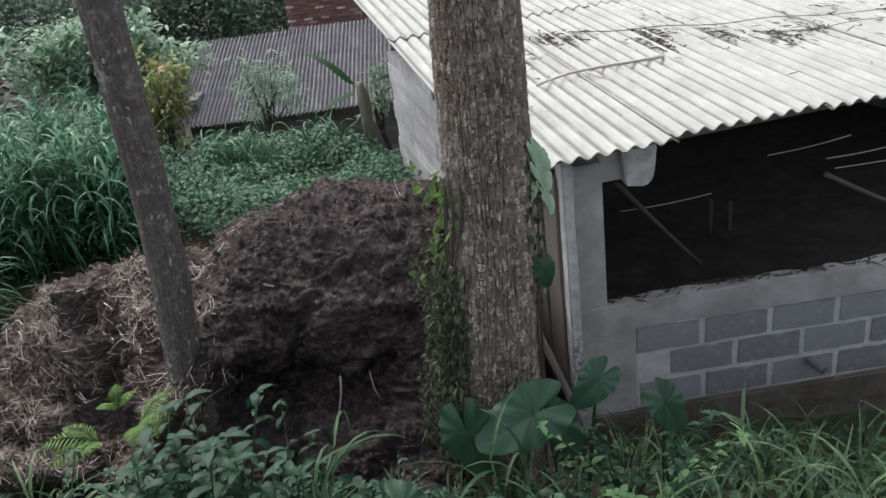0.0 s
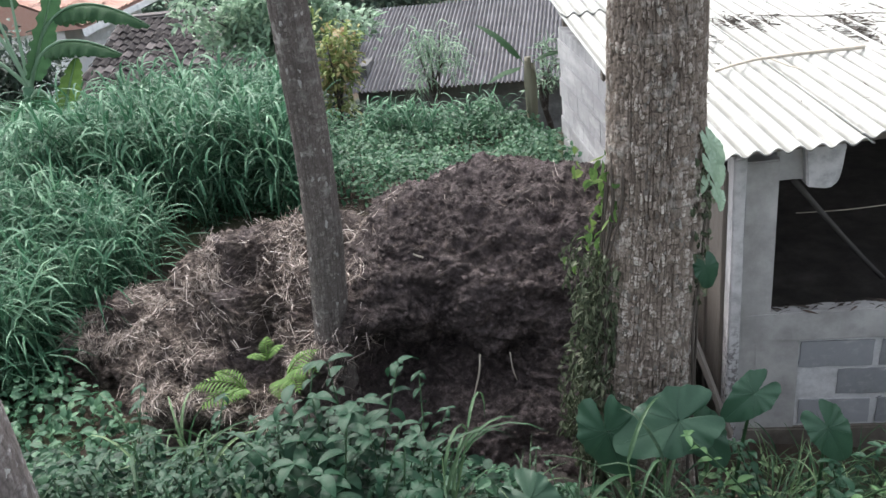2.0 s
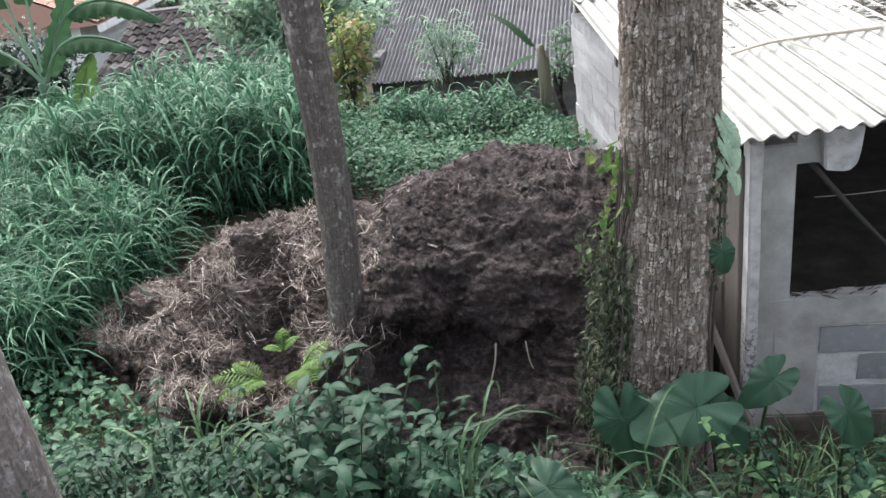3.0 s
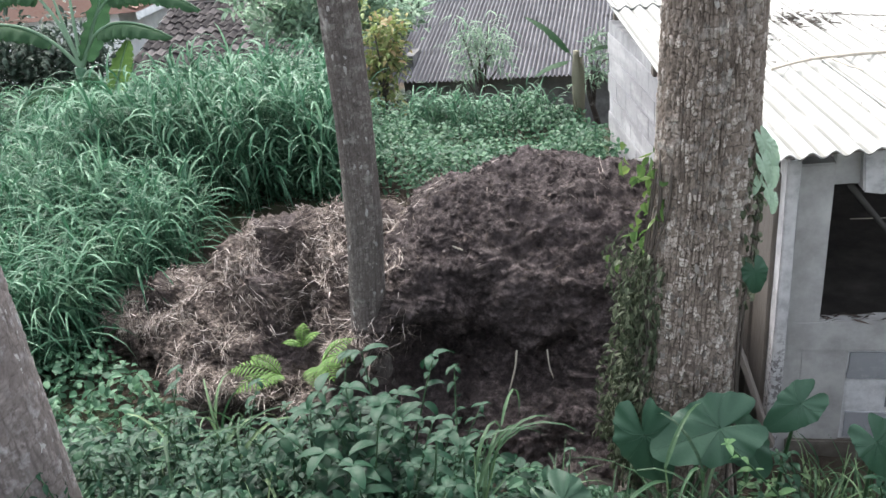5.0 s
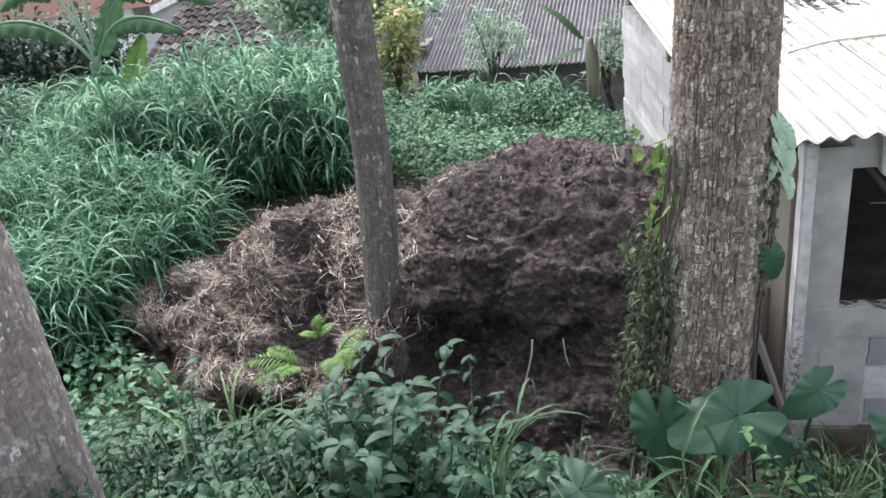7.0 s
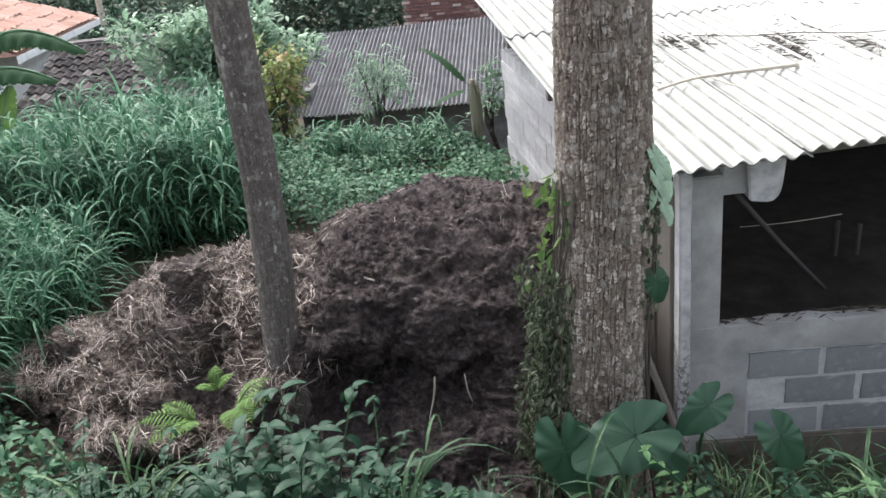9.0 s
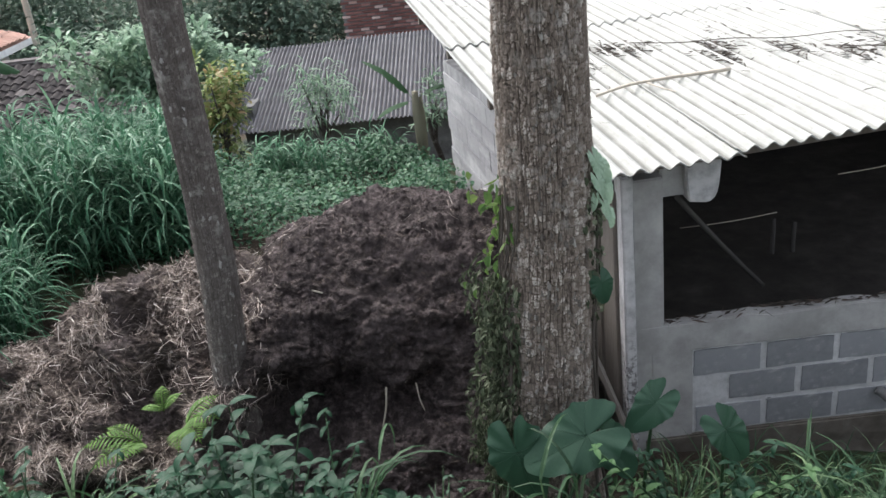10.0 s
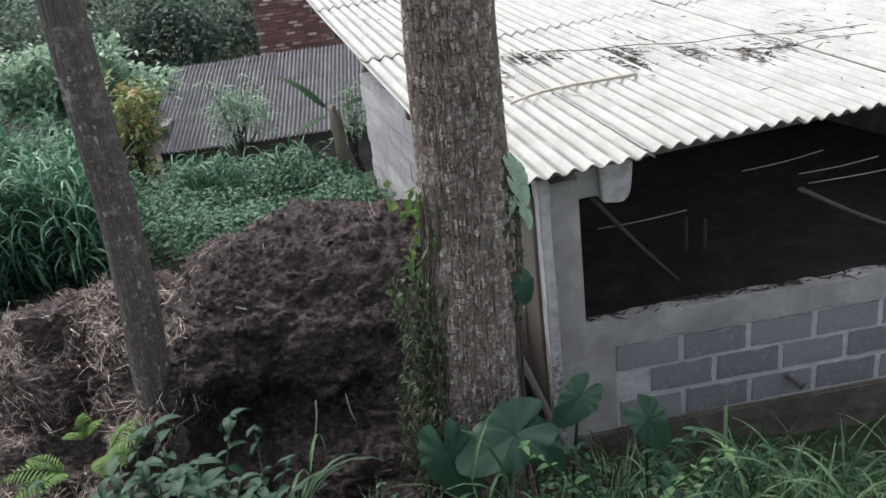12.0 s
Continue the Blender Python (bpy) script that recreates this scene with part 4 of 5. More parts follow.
def taro_z(r, x, y, ph, seed):
    fold = 0.2 * np.abs(y) - 0.4 * x * x - 0.55 * y * y
    return fold + 0.035 * r * r * np.sin(3 * ph + seed) + 0.022 * r ** 3 * np.sin(11 * ph + 2 * seed) + 0.006 * r * np.abs(np.sin(np.pi * ph / 0.7))


def taro_leaf(length, seed):
    """A heart-shaped leaf with two lobes behind the stalk and a wavy rim."""
    n = 72
    ph = np.linspace(-np.pi, np.pi, n, endpoint=False)
    R = taro_shape(ph, seed)
    v = [(0, 0, 0)]
    for r in np.linspace(0, 1, 11)[1:]:
        x, y = r * R * np.cos(ph), r * R * np.sin(ph)
        v += list(zip(x, y, taro_z(r, x, y, ph, seed)))
    f = [[0, 1 + k, 1 + (k + 1) % n] for k in range(n)]
    for i in range(9):
        for k in range(n):
            j = (k + 1) % n
            f.append([1 + i * n + k, 1 + (i + 1) * n + k, 1 + (i + 1) * n + j, 1 + i * n + j])
    return mesh_of("taro_leaf", np.array(v) * length, f, True)


def taro_vein(length, seed, angle):
    r = np.linspace(0.02, 0.92, 9)
    R = taro_shape(np.array([angle]), seed)[0]
    ph = angle * (0.75 + 0.25 * r)
    x, y = r * R * np.cos(ph), r * R * np.sin(ph)
    pts = np.stack([x, y, taro_z(r, x, y, ph, seed) + 0.004], 1) * length
    v, f = tube(pts, (0.0017, 0.0006), 5)
    return mesh_of("vein", v, f, True)


# heart-leaved climber on the right of the trunk
pothos = thing("climbing_pothos", "pale variegated heart-leaved climber on the tree trunk", "climbing plant", (0.38, 3.0, 1.6))
for x, y, z, s, tx, tz in ((0.40, 2.95, 2.25, 0.12, 0.35, -1), (0.42, 2.96, 2.23, 0.13, 0.6, -1), (0.405, 2.93, 2.17, 0.11, 0.4, -1), (0.44, 2.96, 2.15, 0.12, 0.2, -1), (0.43, 2.95, 2.06, 0.09, 0.3, -1), (0.45, 2.95, 2.02, 0.08, 0.1, -1), (0.39, 2.93, 2.1, 0.07, -0.2, -1)):
    ob = attach("leaf", taro_leaf(s * 0.78, int(s * 1000)), POTHOS, pothos)
    ob.matrix_basis = Matrix.Translation(-pothos.location) @ orient((x, y, z), (tx, -0.15, tz), (0.25 + 6 * (s - 0.1), -1, 0.45 - 5 * (s - 0.1))) @ Matrix.Diagonal((1.3, 0.8, 1.2, 1))
ob = attach("leaf", taro_leaf(0.14, 3), TARO, pothos)
ob.matrix_basis = Matrix.Translation(-pothos.location) @ orient((0.40, 2.93, 1.74), (0.2, -0.1, -1), (0.15, -1, 0.3))


# ---- taro ----
def taro(base, leaves, label):
    z0 = foot_z(base[0], base[1])
    plant = thing("taro_plant", label, "taro plant", (base[0], base[1], z0), "taro plants by the tree")
    for k, (at, tip, normal, length) in enumerate(leaves):
        at = (at[0], at[1], at[2] - 0.045)
        seed = k + int(100 * base[0]) % 17
        ob = attach("leaf", taro_leaf(length, seed), TARO, plant)
        ob.matrix_basis = Matrix.Translation(-plant.location) @ orient(at, tip, normal)
        for angle in (0.0, 0.7, -0.7, 1.35, -1.35, 2.1, -2.1):
            attach("vein", taro_vein(length, seed, angle), TARO, ob)
        a, b = np.array([base[0], base[1], z0]), np.array(at, float)
        t = np.linspace(0, 1, 10)[:, None]
        pts = a + (b - a) * t + np.array([0.02, 0.06, 0.1]) * np.sin(np.pi * t)
        v, f = tube(pts, (0.01, 0.005), 7)
        ob = attach("stalk", mesh_of("taro_stalk", v, f, True), WEED, plant)
        ob.location = -plant.location


taro((0.12, 2.72), [((0.0, 2.6, 1.25), (0.22, -0.25, -1), (-0.25, -1, 0.25), 0.34), ((0.27, 2.56, 1.33), (-0.95, -0.2, -0.3), (-0.05, -0.75, 0.66), 0.37), ((0.36, 2.62, 1.24), (0.5, -0.3, -0.7), (0.15, -0.8, 0.5), 0.24)], "taro plant with large heart-shaped leaves against the tree foot")
taro((0.5, 2.8), [((0.55, 2.64, 1.40), (-0.7, -0.3, -0.6), (-0.1, -0.9, 0.45), 0.22)], "small taro plant with drooping dark leaves")
taro((0.85, 2.8), [((0.82, 2.66, 1.23), (0.5, -0.2, -0.8), (0.2, -0.85, 0.5), 0.24)], "taro plant beside the shed wall")
taro((-0.25, 2.35), [((-0.28, 2.25, 1.22), (0.7, -0.5, -0.3), (0, -0.6, 0.8), 0.27)], "low taro plant among weeds")


# ---- leafy weeds on the bank ----
def leafy_plant(height, whorls, leaf_len, seed):
    rr = np.random.default_rng(seed)
    plant = thing("leafy_weed", "bushy green broad-leaved weed on the bank", "weed", (0, 0, 0), "leafy weeds on the bank")
    leaf_kinds = [one_leaf("weed_leaf", leaf_len * q, leaf_len * q * w, d, 0.34) for q, d, w in ((1.1, 0.9, 0.42), (0.8, 1.4, 0.46), (0.55, 0.6, 0.4))]
    shade = {3: SHRUB_PALE, 6: FRESH_WEED}.get(seed, SHRUB)
    for st in range(5 if height > 0.8 else 3):
        lean = rr.normal(0, 0.16 if height > 0.8 else 0.3, 2)
        h = height * rr.uniform(0.75, 1.0)
        t = np.linspace(0, 1, 7)[:, None]
        pts = np.concatenate([lean * h * t ** 1.5, h * t], 1)
        v, f = tube(pts, (0.006, 0.003), 6)
        attach("stem", mesh_of("weed_stem", v, f, True), WEED, plant)
        for k in range(whorls):
            s = 0.3 + 0.7 * (k + 1) / whorls
            p = np.array([*(lean * h * s ** 1.5), h * s])
            turn = rr.uniform(0, 6.28)
            for q in range(2 if k < whorls - 1 else 4):
                a = turn + q * (math.pi if k < whorls - 1 else math.pi / 2) + rr.normal(0, 0.3)
                up = rr.normal(0.25, 0.4)
                ob = attach("leaf", leaf_kinds[(k + q) % 3], shade, plant)
                size = 1.25 - 0.5 * s
                ob.matrix_basis = orient(p, (math.cos(a), math.sin(a), up), (-up * math.cos(a), -up * math.sin(a), 1)) @ Matrix.Diagonal((size, size, size, 1))
    return plant


def scatter_plants():
    kinds = [leafy_plant(0.62, 8, 0.082, 1), leafy_plant(0.45, 6, 0.07, 2), leafy_plant(0.36, 6, 0.056, 3), leafy_plant(0.5, 7, 0.058, 4), leafy_plant(0.92, 10, 0.15, 5), leafy_plant(0.7, 8, 0.06, 6)]
    rr = np.random.default_rng(11)
    spots = [(4, -0.9, 2.32, 0.92), (4, -0.8, 2.22, 0.7), (4, -1.04, 2.34, 0.8), (4, -0.96, 2.15, 0.82), (0, -0.78, 2.36, 1.05), (0, -0.7, 2.05, 1.0), (0, -1.05, 2.15, 1.1), (0, -0.85, 2.1, 1.1), (3, -0.6, 2.15, 1.1), (0, -1.12, 2.25, 1.0), (1, -1.35, 2.3, 1.1), (1, -0.6, 2.2, 0.8), (5, 0.68, 2.5, 1.15), (0, 0.66, 2.68, 0.95), (0, 0.92, 2.66, 0.85), (1, 0.82, 2.6, 1.2), (3, 1.05, 2.7, 0.8), (2, 0.5, 2.45, 0.9), (2, -0.3, 2.5, 0.85), (2, -0.15, 2.45, 0.8), (2, -0.42, 2.62, 0.85), (1, -0.05, 2.35, 0.7)]
    while len(spots) < 88:
        x, y = rr.uniform(-2.4, 0.1), rr.uniform(1.45, 2.75)
        if x > -0.45 and y > 2.3:
            continue
        tall = np.interp(x, (-2.4, -1.6, -1.0, -0.65, -0.3, 0.1), (0.95, 1.0, 1.05, 0.7, 0.5, 0.45)) * np.interp(y, (1.4, 1.8, 2.2, 2.8), (0.6, 0.85, 1.1, 1.1))
        if np.hypot(x + 2.37, y - 1.9) < 0.4:
            continue
        spots.append((int(rr.integers(1, 4)), x, y, tall * rr.uniform(0.8, 1.15)))
    for k in range(30):
        x = rr.uniform(-2.1, -0.35)
        y = rr.uniform(2.35, 2.85) if x < -0.6 else rr.uniform(2.2, 2.5)
        spots.append((int(rr.choice([0, 1, 3])), x, y, rr.uniform(0.85, 1.25) * np.interp(x, (-2.1, -1.1, -0.85, -0.6, -0.35), (0.95, 1.1, 0.9, 0.6, 0.5))))
    used = set()
    for kind, x, y, s in spots:
        m = pose(x, y, foot_z(x, y) - 0.02, rr.normal(0, 6), rr.normal(0, 6), rr.uniform(0, 360)) @ Matrix.Diagonal((s, s, s, 1))
        if kind not in used:
            used.add(kind)
            kinds[kind].matrix_basis = m
        else:
            copy = copy_thing(kinds[kind], Matrix.Identity(4))
            copy.matrix_basis = m


scatter_plants()


def undergrowth(name, label, n, xs, ys, keep, material, size, lift, leafy=True, width=0.55, segs=4, el=(0.2, 0.5), droop=0.8):
    x, y = rng.uniform(*xs, n), rng.uniform(*ys, n)
    rim = 0.25 + 0.5 * fbm(np.stack([x * 1.3, y * 1.3, x * 0 + 4], 1), 3)
    inset = np.minimum(np.minimum(x - xs[0], xs[1] - x), np.minimum(y - ys[0], ys[1] - y))
    ok = keep(x, y) & (inset > rim + 0.5 * np.random.default_rng(n).random(n) ** 3)
    x, y = x[ok], y[ok]
    z = on_ground(x, y) + rng.uniform(*lift, len(x)) * (0.35 + 0.65 * ease(fbm(np.stack([x * 1.6, y * 1.6, x * 0], 1), 3) * 2 + 0.5))
    length = rng.uniform(*size, len(x))
    v, f = ribbons(np.stack([x, y, z], 1), rng.uniform(0, 6.28, len(x)), rng.normal(*el, len(x)), length, length * width, rng.normal(droop, 0.3, len(x)), segs, LEAF if leafy else BLADE, 0.25, rng.normal(0, 0.35, len(x)))
    return tagged(attach(name, mesh_of(name, v, f), material), label, "undergrowth", kind="stuff")


undergrowth("undergrowth", "dense small-leaved weeds covering the bank", 26000, (-3.9, 0.7), (0.8, 3.5), lambda x, y: (y < 2.8 - 0.15 * np.sin(x * 4)) | (x < -2.6), SHRUB, (0.03, 0.08), (0.0, 0.46))
undergrowth("undergrowth", "fine pale weeds at the foot of the bank", 5000, (-0.6, 3.8), (1.1, 3.9), lambda x, y: y < 3.55, WEED, (0.03, 0.075), (0.0, 0.2))
undergrowth("ground_creeper", "dense low creeper behind the manure heap", 30000, (-4.2, 0.25), (6.2, 10.2), lambda x, y: (y > np.interp(x, (-3.9, -2.9, -2.1, -0.2), (6.5, 6.8, 6.9, 7.0)) + 0.15 * np.sin(7 * x)) & (x < -0.42 - 0.23 * (y - 8.1)), GROUNDCOVER, (0.035, 0.08), (0.0, 0.5))
undergrowth("ground_creeper", "low green creeper at the edge of the straw", 9000, (-5.6, -1.7), (2.3, 5.6), lambda x, y: (x < -3.6 - 0.12 * (y - 3.2)) | (y < np.interp(x, (-3.8, -3.2, -2.5, -1.8), (4.3, 3.95, 3.4, 3.15))), GROUNDCOVER, (0.045, 0.1), (0.0, 0.35))
undergrowth("ground_litter", "dry stalks and litter strewn on the yard", 1500, (-4.2, 0.2), (4.6, 8.3), lambda x, y: y < np.interp(x, (-4.3, -4.0, -3.9, -2.9, -2.1, 0), (4.3, 6.2, 6.8, 7.4, 8.2, 8.4)), STRAW, (0.05, 0.2), (0.0, 0.02), False, 0.05, 3, (0.0, 0.15), 0.1)


def grass(name, label, x, y, material, per, height, length, width, spread, lift0=0.25, uneven=0.0):
    """Tufts of stalks with arching blades along them."""
    n = len(x)
    h = height * rng.uniform(0.75, 1.1, n) * (1 + uneven * 2 * fbm(np.stack([x * 1.7, y * 1.7, 0 * x + 9], 1), 2)) * np.where((x < -5.0) & (y > 6.4), np.interp(x, (-6.2, -5.0), (0.62, 1.0)), 1.0)
    lean, la = np.abs(rng.normal(0, 0.16, n)), rng.uniform(0, 6.28, n)
    z0 = on_ground(x, y)
    k = n * per
    s = np.tile(np.linspace(lift0, 1.0, per), n) + rng.normal(0, 0.06, k)
    idx = np.repeat(np.arange(n), per)
    hh = h[idx] * s
    base = np.stack([x[idx] + np.cos(la[idx]) * lean[idx] * hh, y[idx] + np.sin(la[idx]) * lean[idx] * hh, z0[idx] + hh], 1)
    L = rng.uniform(*length, k) * (1.05 - 0.35 * s)
    v1, f1 = ribbons(base, rng.uniform(0, 6.28, k), rng.normal(1.05, 0.25, k), L, rng.uniform(*width, k), rng.normal(*spread, k), 6, BLADE, 0.35, rng.normal(0, 0.25, k))
    v2, f2 = ribbons(np.stack([x, y, z0], 1), la, np.pi / 2 - lean, h, 0.016, 0.0, 3, lambda q: 1 - 0.5 * q, 0.6)
    v, f = np.concatenate([v1, v2]), np.concatenate([f1, f2 + len(v1)])
    return tagged(attach(name, mesh_of(name, v, f), material), label, "grass", kind="stuff")


def grass_field():
    """A tall stand behind a strip of bare ground, and a lower clump in front of it."""
    n = 9000
    x, y = rng.uniform(-9.5, -2.5, n), rng.uniform(2.8, 10.0, n)
    patchy = fbm(np.stack([x * 1.3, y * 1.3, 0 * x], 1), 2)
    back = (y > np.interp(x, (-9, -5.6, -4.9, -4.2, -3.4, -2.75), (6.0, 6.05, 6.4, 6.65, 6.75, 7.0)) + 0.1 * np.sin(9 * x)) & (x < -2.85)
    back &= (x > -0.97 * y + 0.15) & (x < -0.392 * y) & (rng.random(n) < np.where(y < 7.6, 0.62, 0.3) * np.interp(x, (-6.0, -4.9), (0.45, 1)))
    front = (y > np.interp(x, (-9, -4.6, -4.1, -3.75), (2.4, 3.3, 4.2, 4.9))) & (x < -3.62 - 0.2 * np.abs(y - 5.1)) & (y < 6.1)
    front &= (rng.random(n) < 0.55 + 0.8 * patchy)
    grass("elephant_grass", "tall lush elephant grass with arching blades", x[back], y[back], GRASS, 11, 1.02, (0.4, 0.8), (0.018, 0.034), (2.2, 0.5), 0.2, 0.35)
    grass("elephant_grass", "younger elephant grass at the yard's edge", x[front], y[front], GRASS, 10, 0.62, (0.4, 0.85), (0.014, 0.028), (2.1, 0.5), 0.1, 0.5)


grass_field()
gx_, gy_ = rng.uniform(-2.75, -1.0, 44), rng.uniform(8.7, 9.4, 44)
grass("elephant_grass", "sparse tall grass before the far house", gx_, gy_, GRASS, 7, 0.42, (0.3, 0.5), (0.018, 0.03), (1.7, 0.4))
wx, wy = rng.uniform(0.75, 3.4, 270), rng.uniform(1.5, 3.55, 270)
keep_ = wy < 3.6
grass("weed_grass", "rank green grass along the shed wall", wx[keep_], wy[keep_], WEED, 5, 0.2, (0.18, 0.42), (0.007, 0.014), (1.3, 0.5), 0.05)
wx, wy = np.array([1.35, 1.45, 1.52, 1.6, 1.3, 1.7, 1.82, 1.2, 1.95, 1.1]), np.array([2.5, 2.62, 2.4, 2.55, 2.72, 2.7, 2.5, 2.55, 2.7, 2.75])
grass("weed_grass", "tall arching grass blades before the shed wall", wx, wy, WEED, 6, 0.3, (0.4, 0.65), (0.012, 0.02), (1.8, 0.4), 0.2)
wx, wy = rng.uniform(-2.6, 0.8, 150), rng.uniform(1.4, 2.9, 150)
grass("weed_grass", "thin grass among the bank weeds", wx, wy, WEED, 4, 0.22, (0.2, 0.45), (0.006, 0.013), (1.2, 0.5), 0.05)
wx, wy = np.array([-1.8, -1.72, -1.86, -0.62, -0.58, 0.12, 0.2, -1.98, -1.6]), np.array([2.6, 2.52, 2.64, 2.15, 2.18, 2.4, 2.45, 2.5, 2.4])
grass("weed_grass", "long pale grass blades rising from the weeds", wx, wy, WEED, 6, 0.52, (0.4, 0.65), (0.012, 0.022), (2.0, 0.5), 0.3)


bx, by = rng.uniform(-6.9, -5.4, 36), rng.uniform(7.1, 8.0, 36)
grass("elephant_grass", "tall grass round the banana plant", bx, by, GRASS, 9, 0.95, (0.4, 0.75), (0.02, 0.036), (1.9, 0.45))


# ---- ferns and twigs at the heap ----
def fern(at, fronds, label):
    plant = thing("fern", label, "fern", at, "ferns on the manure heap")
    for az, length, el in fronds:
        s = np.linspace(0, 1, 30)
        ang = el - 1.5 * s ** 1.2
        hx_ = np.concatenate([[0], np.cumsum(np.cos(ang[1:]))]) * length / 29
        hz_ = np.concatenate([[0], np.cumsum(np.sin(ang[1:]))]) * length / 29
        pts = np.stack([hx_ * np.cos(az), hx_ * np.sin(az), hz_], 1)
        sets = [tube(pts, (0.004, 0.0015), 5)]
        for side in (-1, 1):
            q = pts[3:-1:2]
            w = length * 0.34 * np.sin(np.pi * np.linspace(0.25, 0.98, len(q)))
            sets.append(ribbons(q, az + side * 1.15, ang[3:-1:2] * 0.4, w, 0.011, 0.7, 4, LEAF, 0.3))
        v, f = join(*sets)
        attach("frond", mesh_of("frond", v, f, True), FERN, plant)


fern((-1.86, 3.32, 0.88), [(3.4, 0.32, 0.9), (3.9, 0.3, 0.7), (2.9, 0.24, 1.1), (4.5, 0.24, 0.9)], "light green fern growing from the straw")
fern((-1.62, 3.3, 0.96), [(-0.9, 0.28, 0.9), (5.9, 0.3, 1.1), (4.9, 0.24, 0.8), (0.6, 0.26, 1.2)], "light green fern beside the slim trunk")
fern((-1.78, 3.46, 0.98), [(1.8, 0.16, 1.3), (3.6, 0.13, 1.1), (0.5, 0.14, 1.2)], "small pale fern on the straw slope")


def loose_twig(name, pts, r0, r1, material, label, sides=7):
    pts = np.array(pts, float)
    t = np.linspace(0, 1, 4 * len(pts))
    k = np.linspace(0, 1, len(pts))
    fine = np.stack([np.interp(t, k, pts[:, c]) for c in range(3)], 1)
    for _ in range(3):
        fine[1:-1] = (fine[:-2] + 2 * fine[1:-1] + fine[2:]) / 4
    v, f = tube(fine, (r0, r1), sides, 0.05)
    at = Vector(fine[0].tolist())
    ob = attach(name, mesh_of(name, v - fine[0], f, True), material)
    ob.location = at
    return tagged(ob, label, "twig")


loose_twig("stalk", [(-0.66, 3.68, 0.86), (-0.67, 3.66, 0.76), (-0.71, 3.64, 0.62), (-0.74, 3.62, 0.52)], 0.006, 0.004, BRANCH, "bleached stalk sticking out of the heap")
loose_twig("stalk", [(-0.5, 3.7, 0.86), (-0.49, 3.68, 0.76), (-0.47, 3.67, 0.7)], 0.004, 0.003, BRANCH, "short dry stalk on the heap face")
loose_twig("stalk", [(-1.05, 3.95, 1.36), (-0.98, 3.93, 1.34), (-0.93, 3.95, 1.31)], 0.007, 0.005, BRANCH, "pale broken stalk on the heap")


# ---- litter on the shed roof ----
def on_roof(u, v, lift):
    return tuple(roof_point(u, v, 0.045 + lift))


loose_twig("fallen_branch", [on_roof(0.28, 1.09, 0.004), on_roof(0.5, 1.16, 0.02), on_roof(0.79, 1.19, 0.012), on_roof(1.0, 1.15, 0.02), on_roof(1.15, 1.16, 0.015)], 0.009, 0.013, BRANCH, "bleached bare branch lying on the white roof")
loose_twig("fallen_branch", [on_roof(0.62, 1.17, 0.01), on_roof(0.66, 1.0, 0.012), on_roof(0.7, 0.94, 0.006)], 0.005, 0.003, BRANCH, "small side branch on the white roof")
loose_twig("fallen_branch", [on_roof(0.9, 2.1, 0.004), on_roof(1.2, 1.86, 0.012), on_roof(1.5, 1.84, 0.01), on_roof(1.8, 1.6, 0.012), on_roof(2.2, 1.6, 0.01), on_roof(2.5, 1.38, 0.01), on_roof(3.0, 1.3, 0.01)], 0.0035, 0.0025, TWIG, "long dark twig lying across the roof")
loose_twig("fallen_branch", [on_roof(1.9, 1.35, 0.005), on_roof(2.2, 1.12, 0.012), on_roof(2.5, 1.2, 0.01), on_roof(2.9, 1.1, 0.01)], 0.003, 0.002, TWIG, "thin dark twig on the roof")


def roof_litter():
    """Dark needles, leaf scraps and fine twigs caught in the corrugations."""
    spots = ((0.72, 2.02, 0.1, 230), (0.86, 1.9, 0.09, 140), (1.0, 1.95, 0.12, 90), (1.36, 1.72, 0.1, 260), (1.3, 1.42, 0.07, 280), (1.2, 1.62, 0.1, 70), (1.75, 1.42, 0.12, 120), (2.0, 1.15, 0.1, 130), (2.25, 1.2, 0.2, 90), (2.6, 1.3, 0.25, 80), (1.6, 1.9, 0.3, 90), (0.45, 1.6, 0.15, 40), (3.0, 1.5, 0.4, 70))
    us, vs = [], []
    for u, v, sp, n in spots:
        us.append(u + rng.normal(0, sp * 0.5, n))
        vs.append(v + rng.normal(0, sp, n))
    us.append(rng.uniform(-0.2, 4.5, 260))
    vs.append(rng.uniform(0.2, 5, 260))
    u, v = np.concatenate(us), np.concatenate(vs)
    wave = 0.015 * np.cos(2 * np.pi * (u + 0.3) / PITCH) + 0.02 + 0.014
    base = np.array([tuple(roof_point(a, b, c)) for a, b, c in zip(u, v, wave)])
    n = len(u)
    vv, ff = ribbons(base, rng.normal(radians(101), 0.7, n), rng.normal(0.06, 0.1, n), rng.uniform(0.03, 0.13, n), rng.uniform(0.004, 0.014, n), rng.normal(0.1, 0.2, n), 3, LEAF, 0.4, rng.normal(0, 0.6, n))
    return tagged(attach("roof_litter", mesh_of("roof_litter", vv, ff), TWIG), "dark dead leaves and needles caught on the roof", "leaf litter", kind="stuff")


roof_litter()


# ---- banana plants ----
def banana_leaf(length, width, droop, seed):
    return one_leaf("banana_blade", length, width, droop, -0.45, 44, lambda s: np.where(s < 0.16, 0.09, np.clip(np.sin(np.pi * np.clip((s - 0.12) / 0.88, 0, 1) ** 0.85), 0.02, 1) ** 0.5), 0.24, seed)


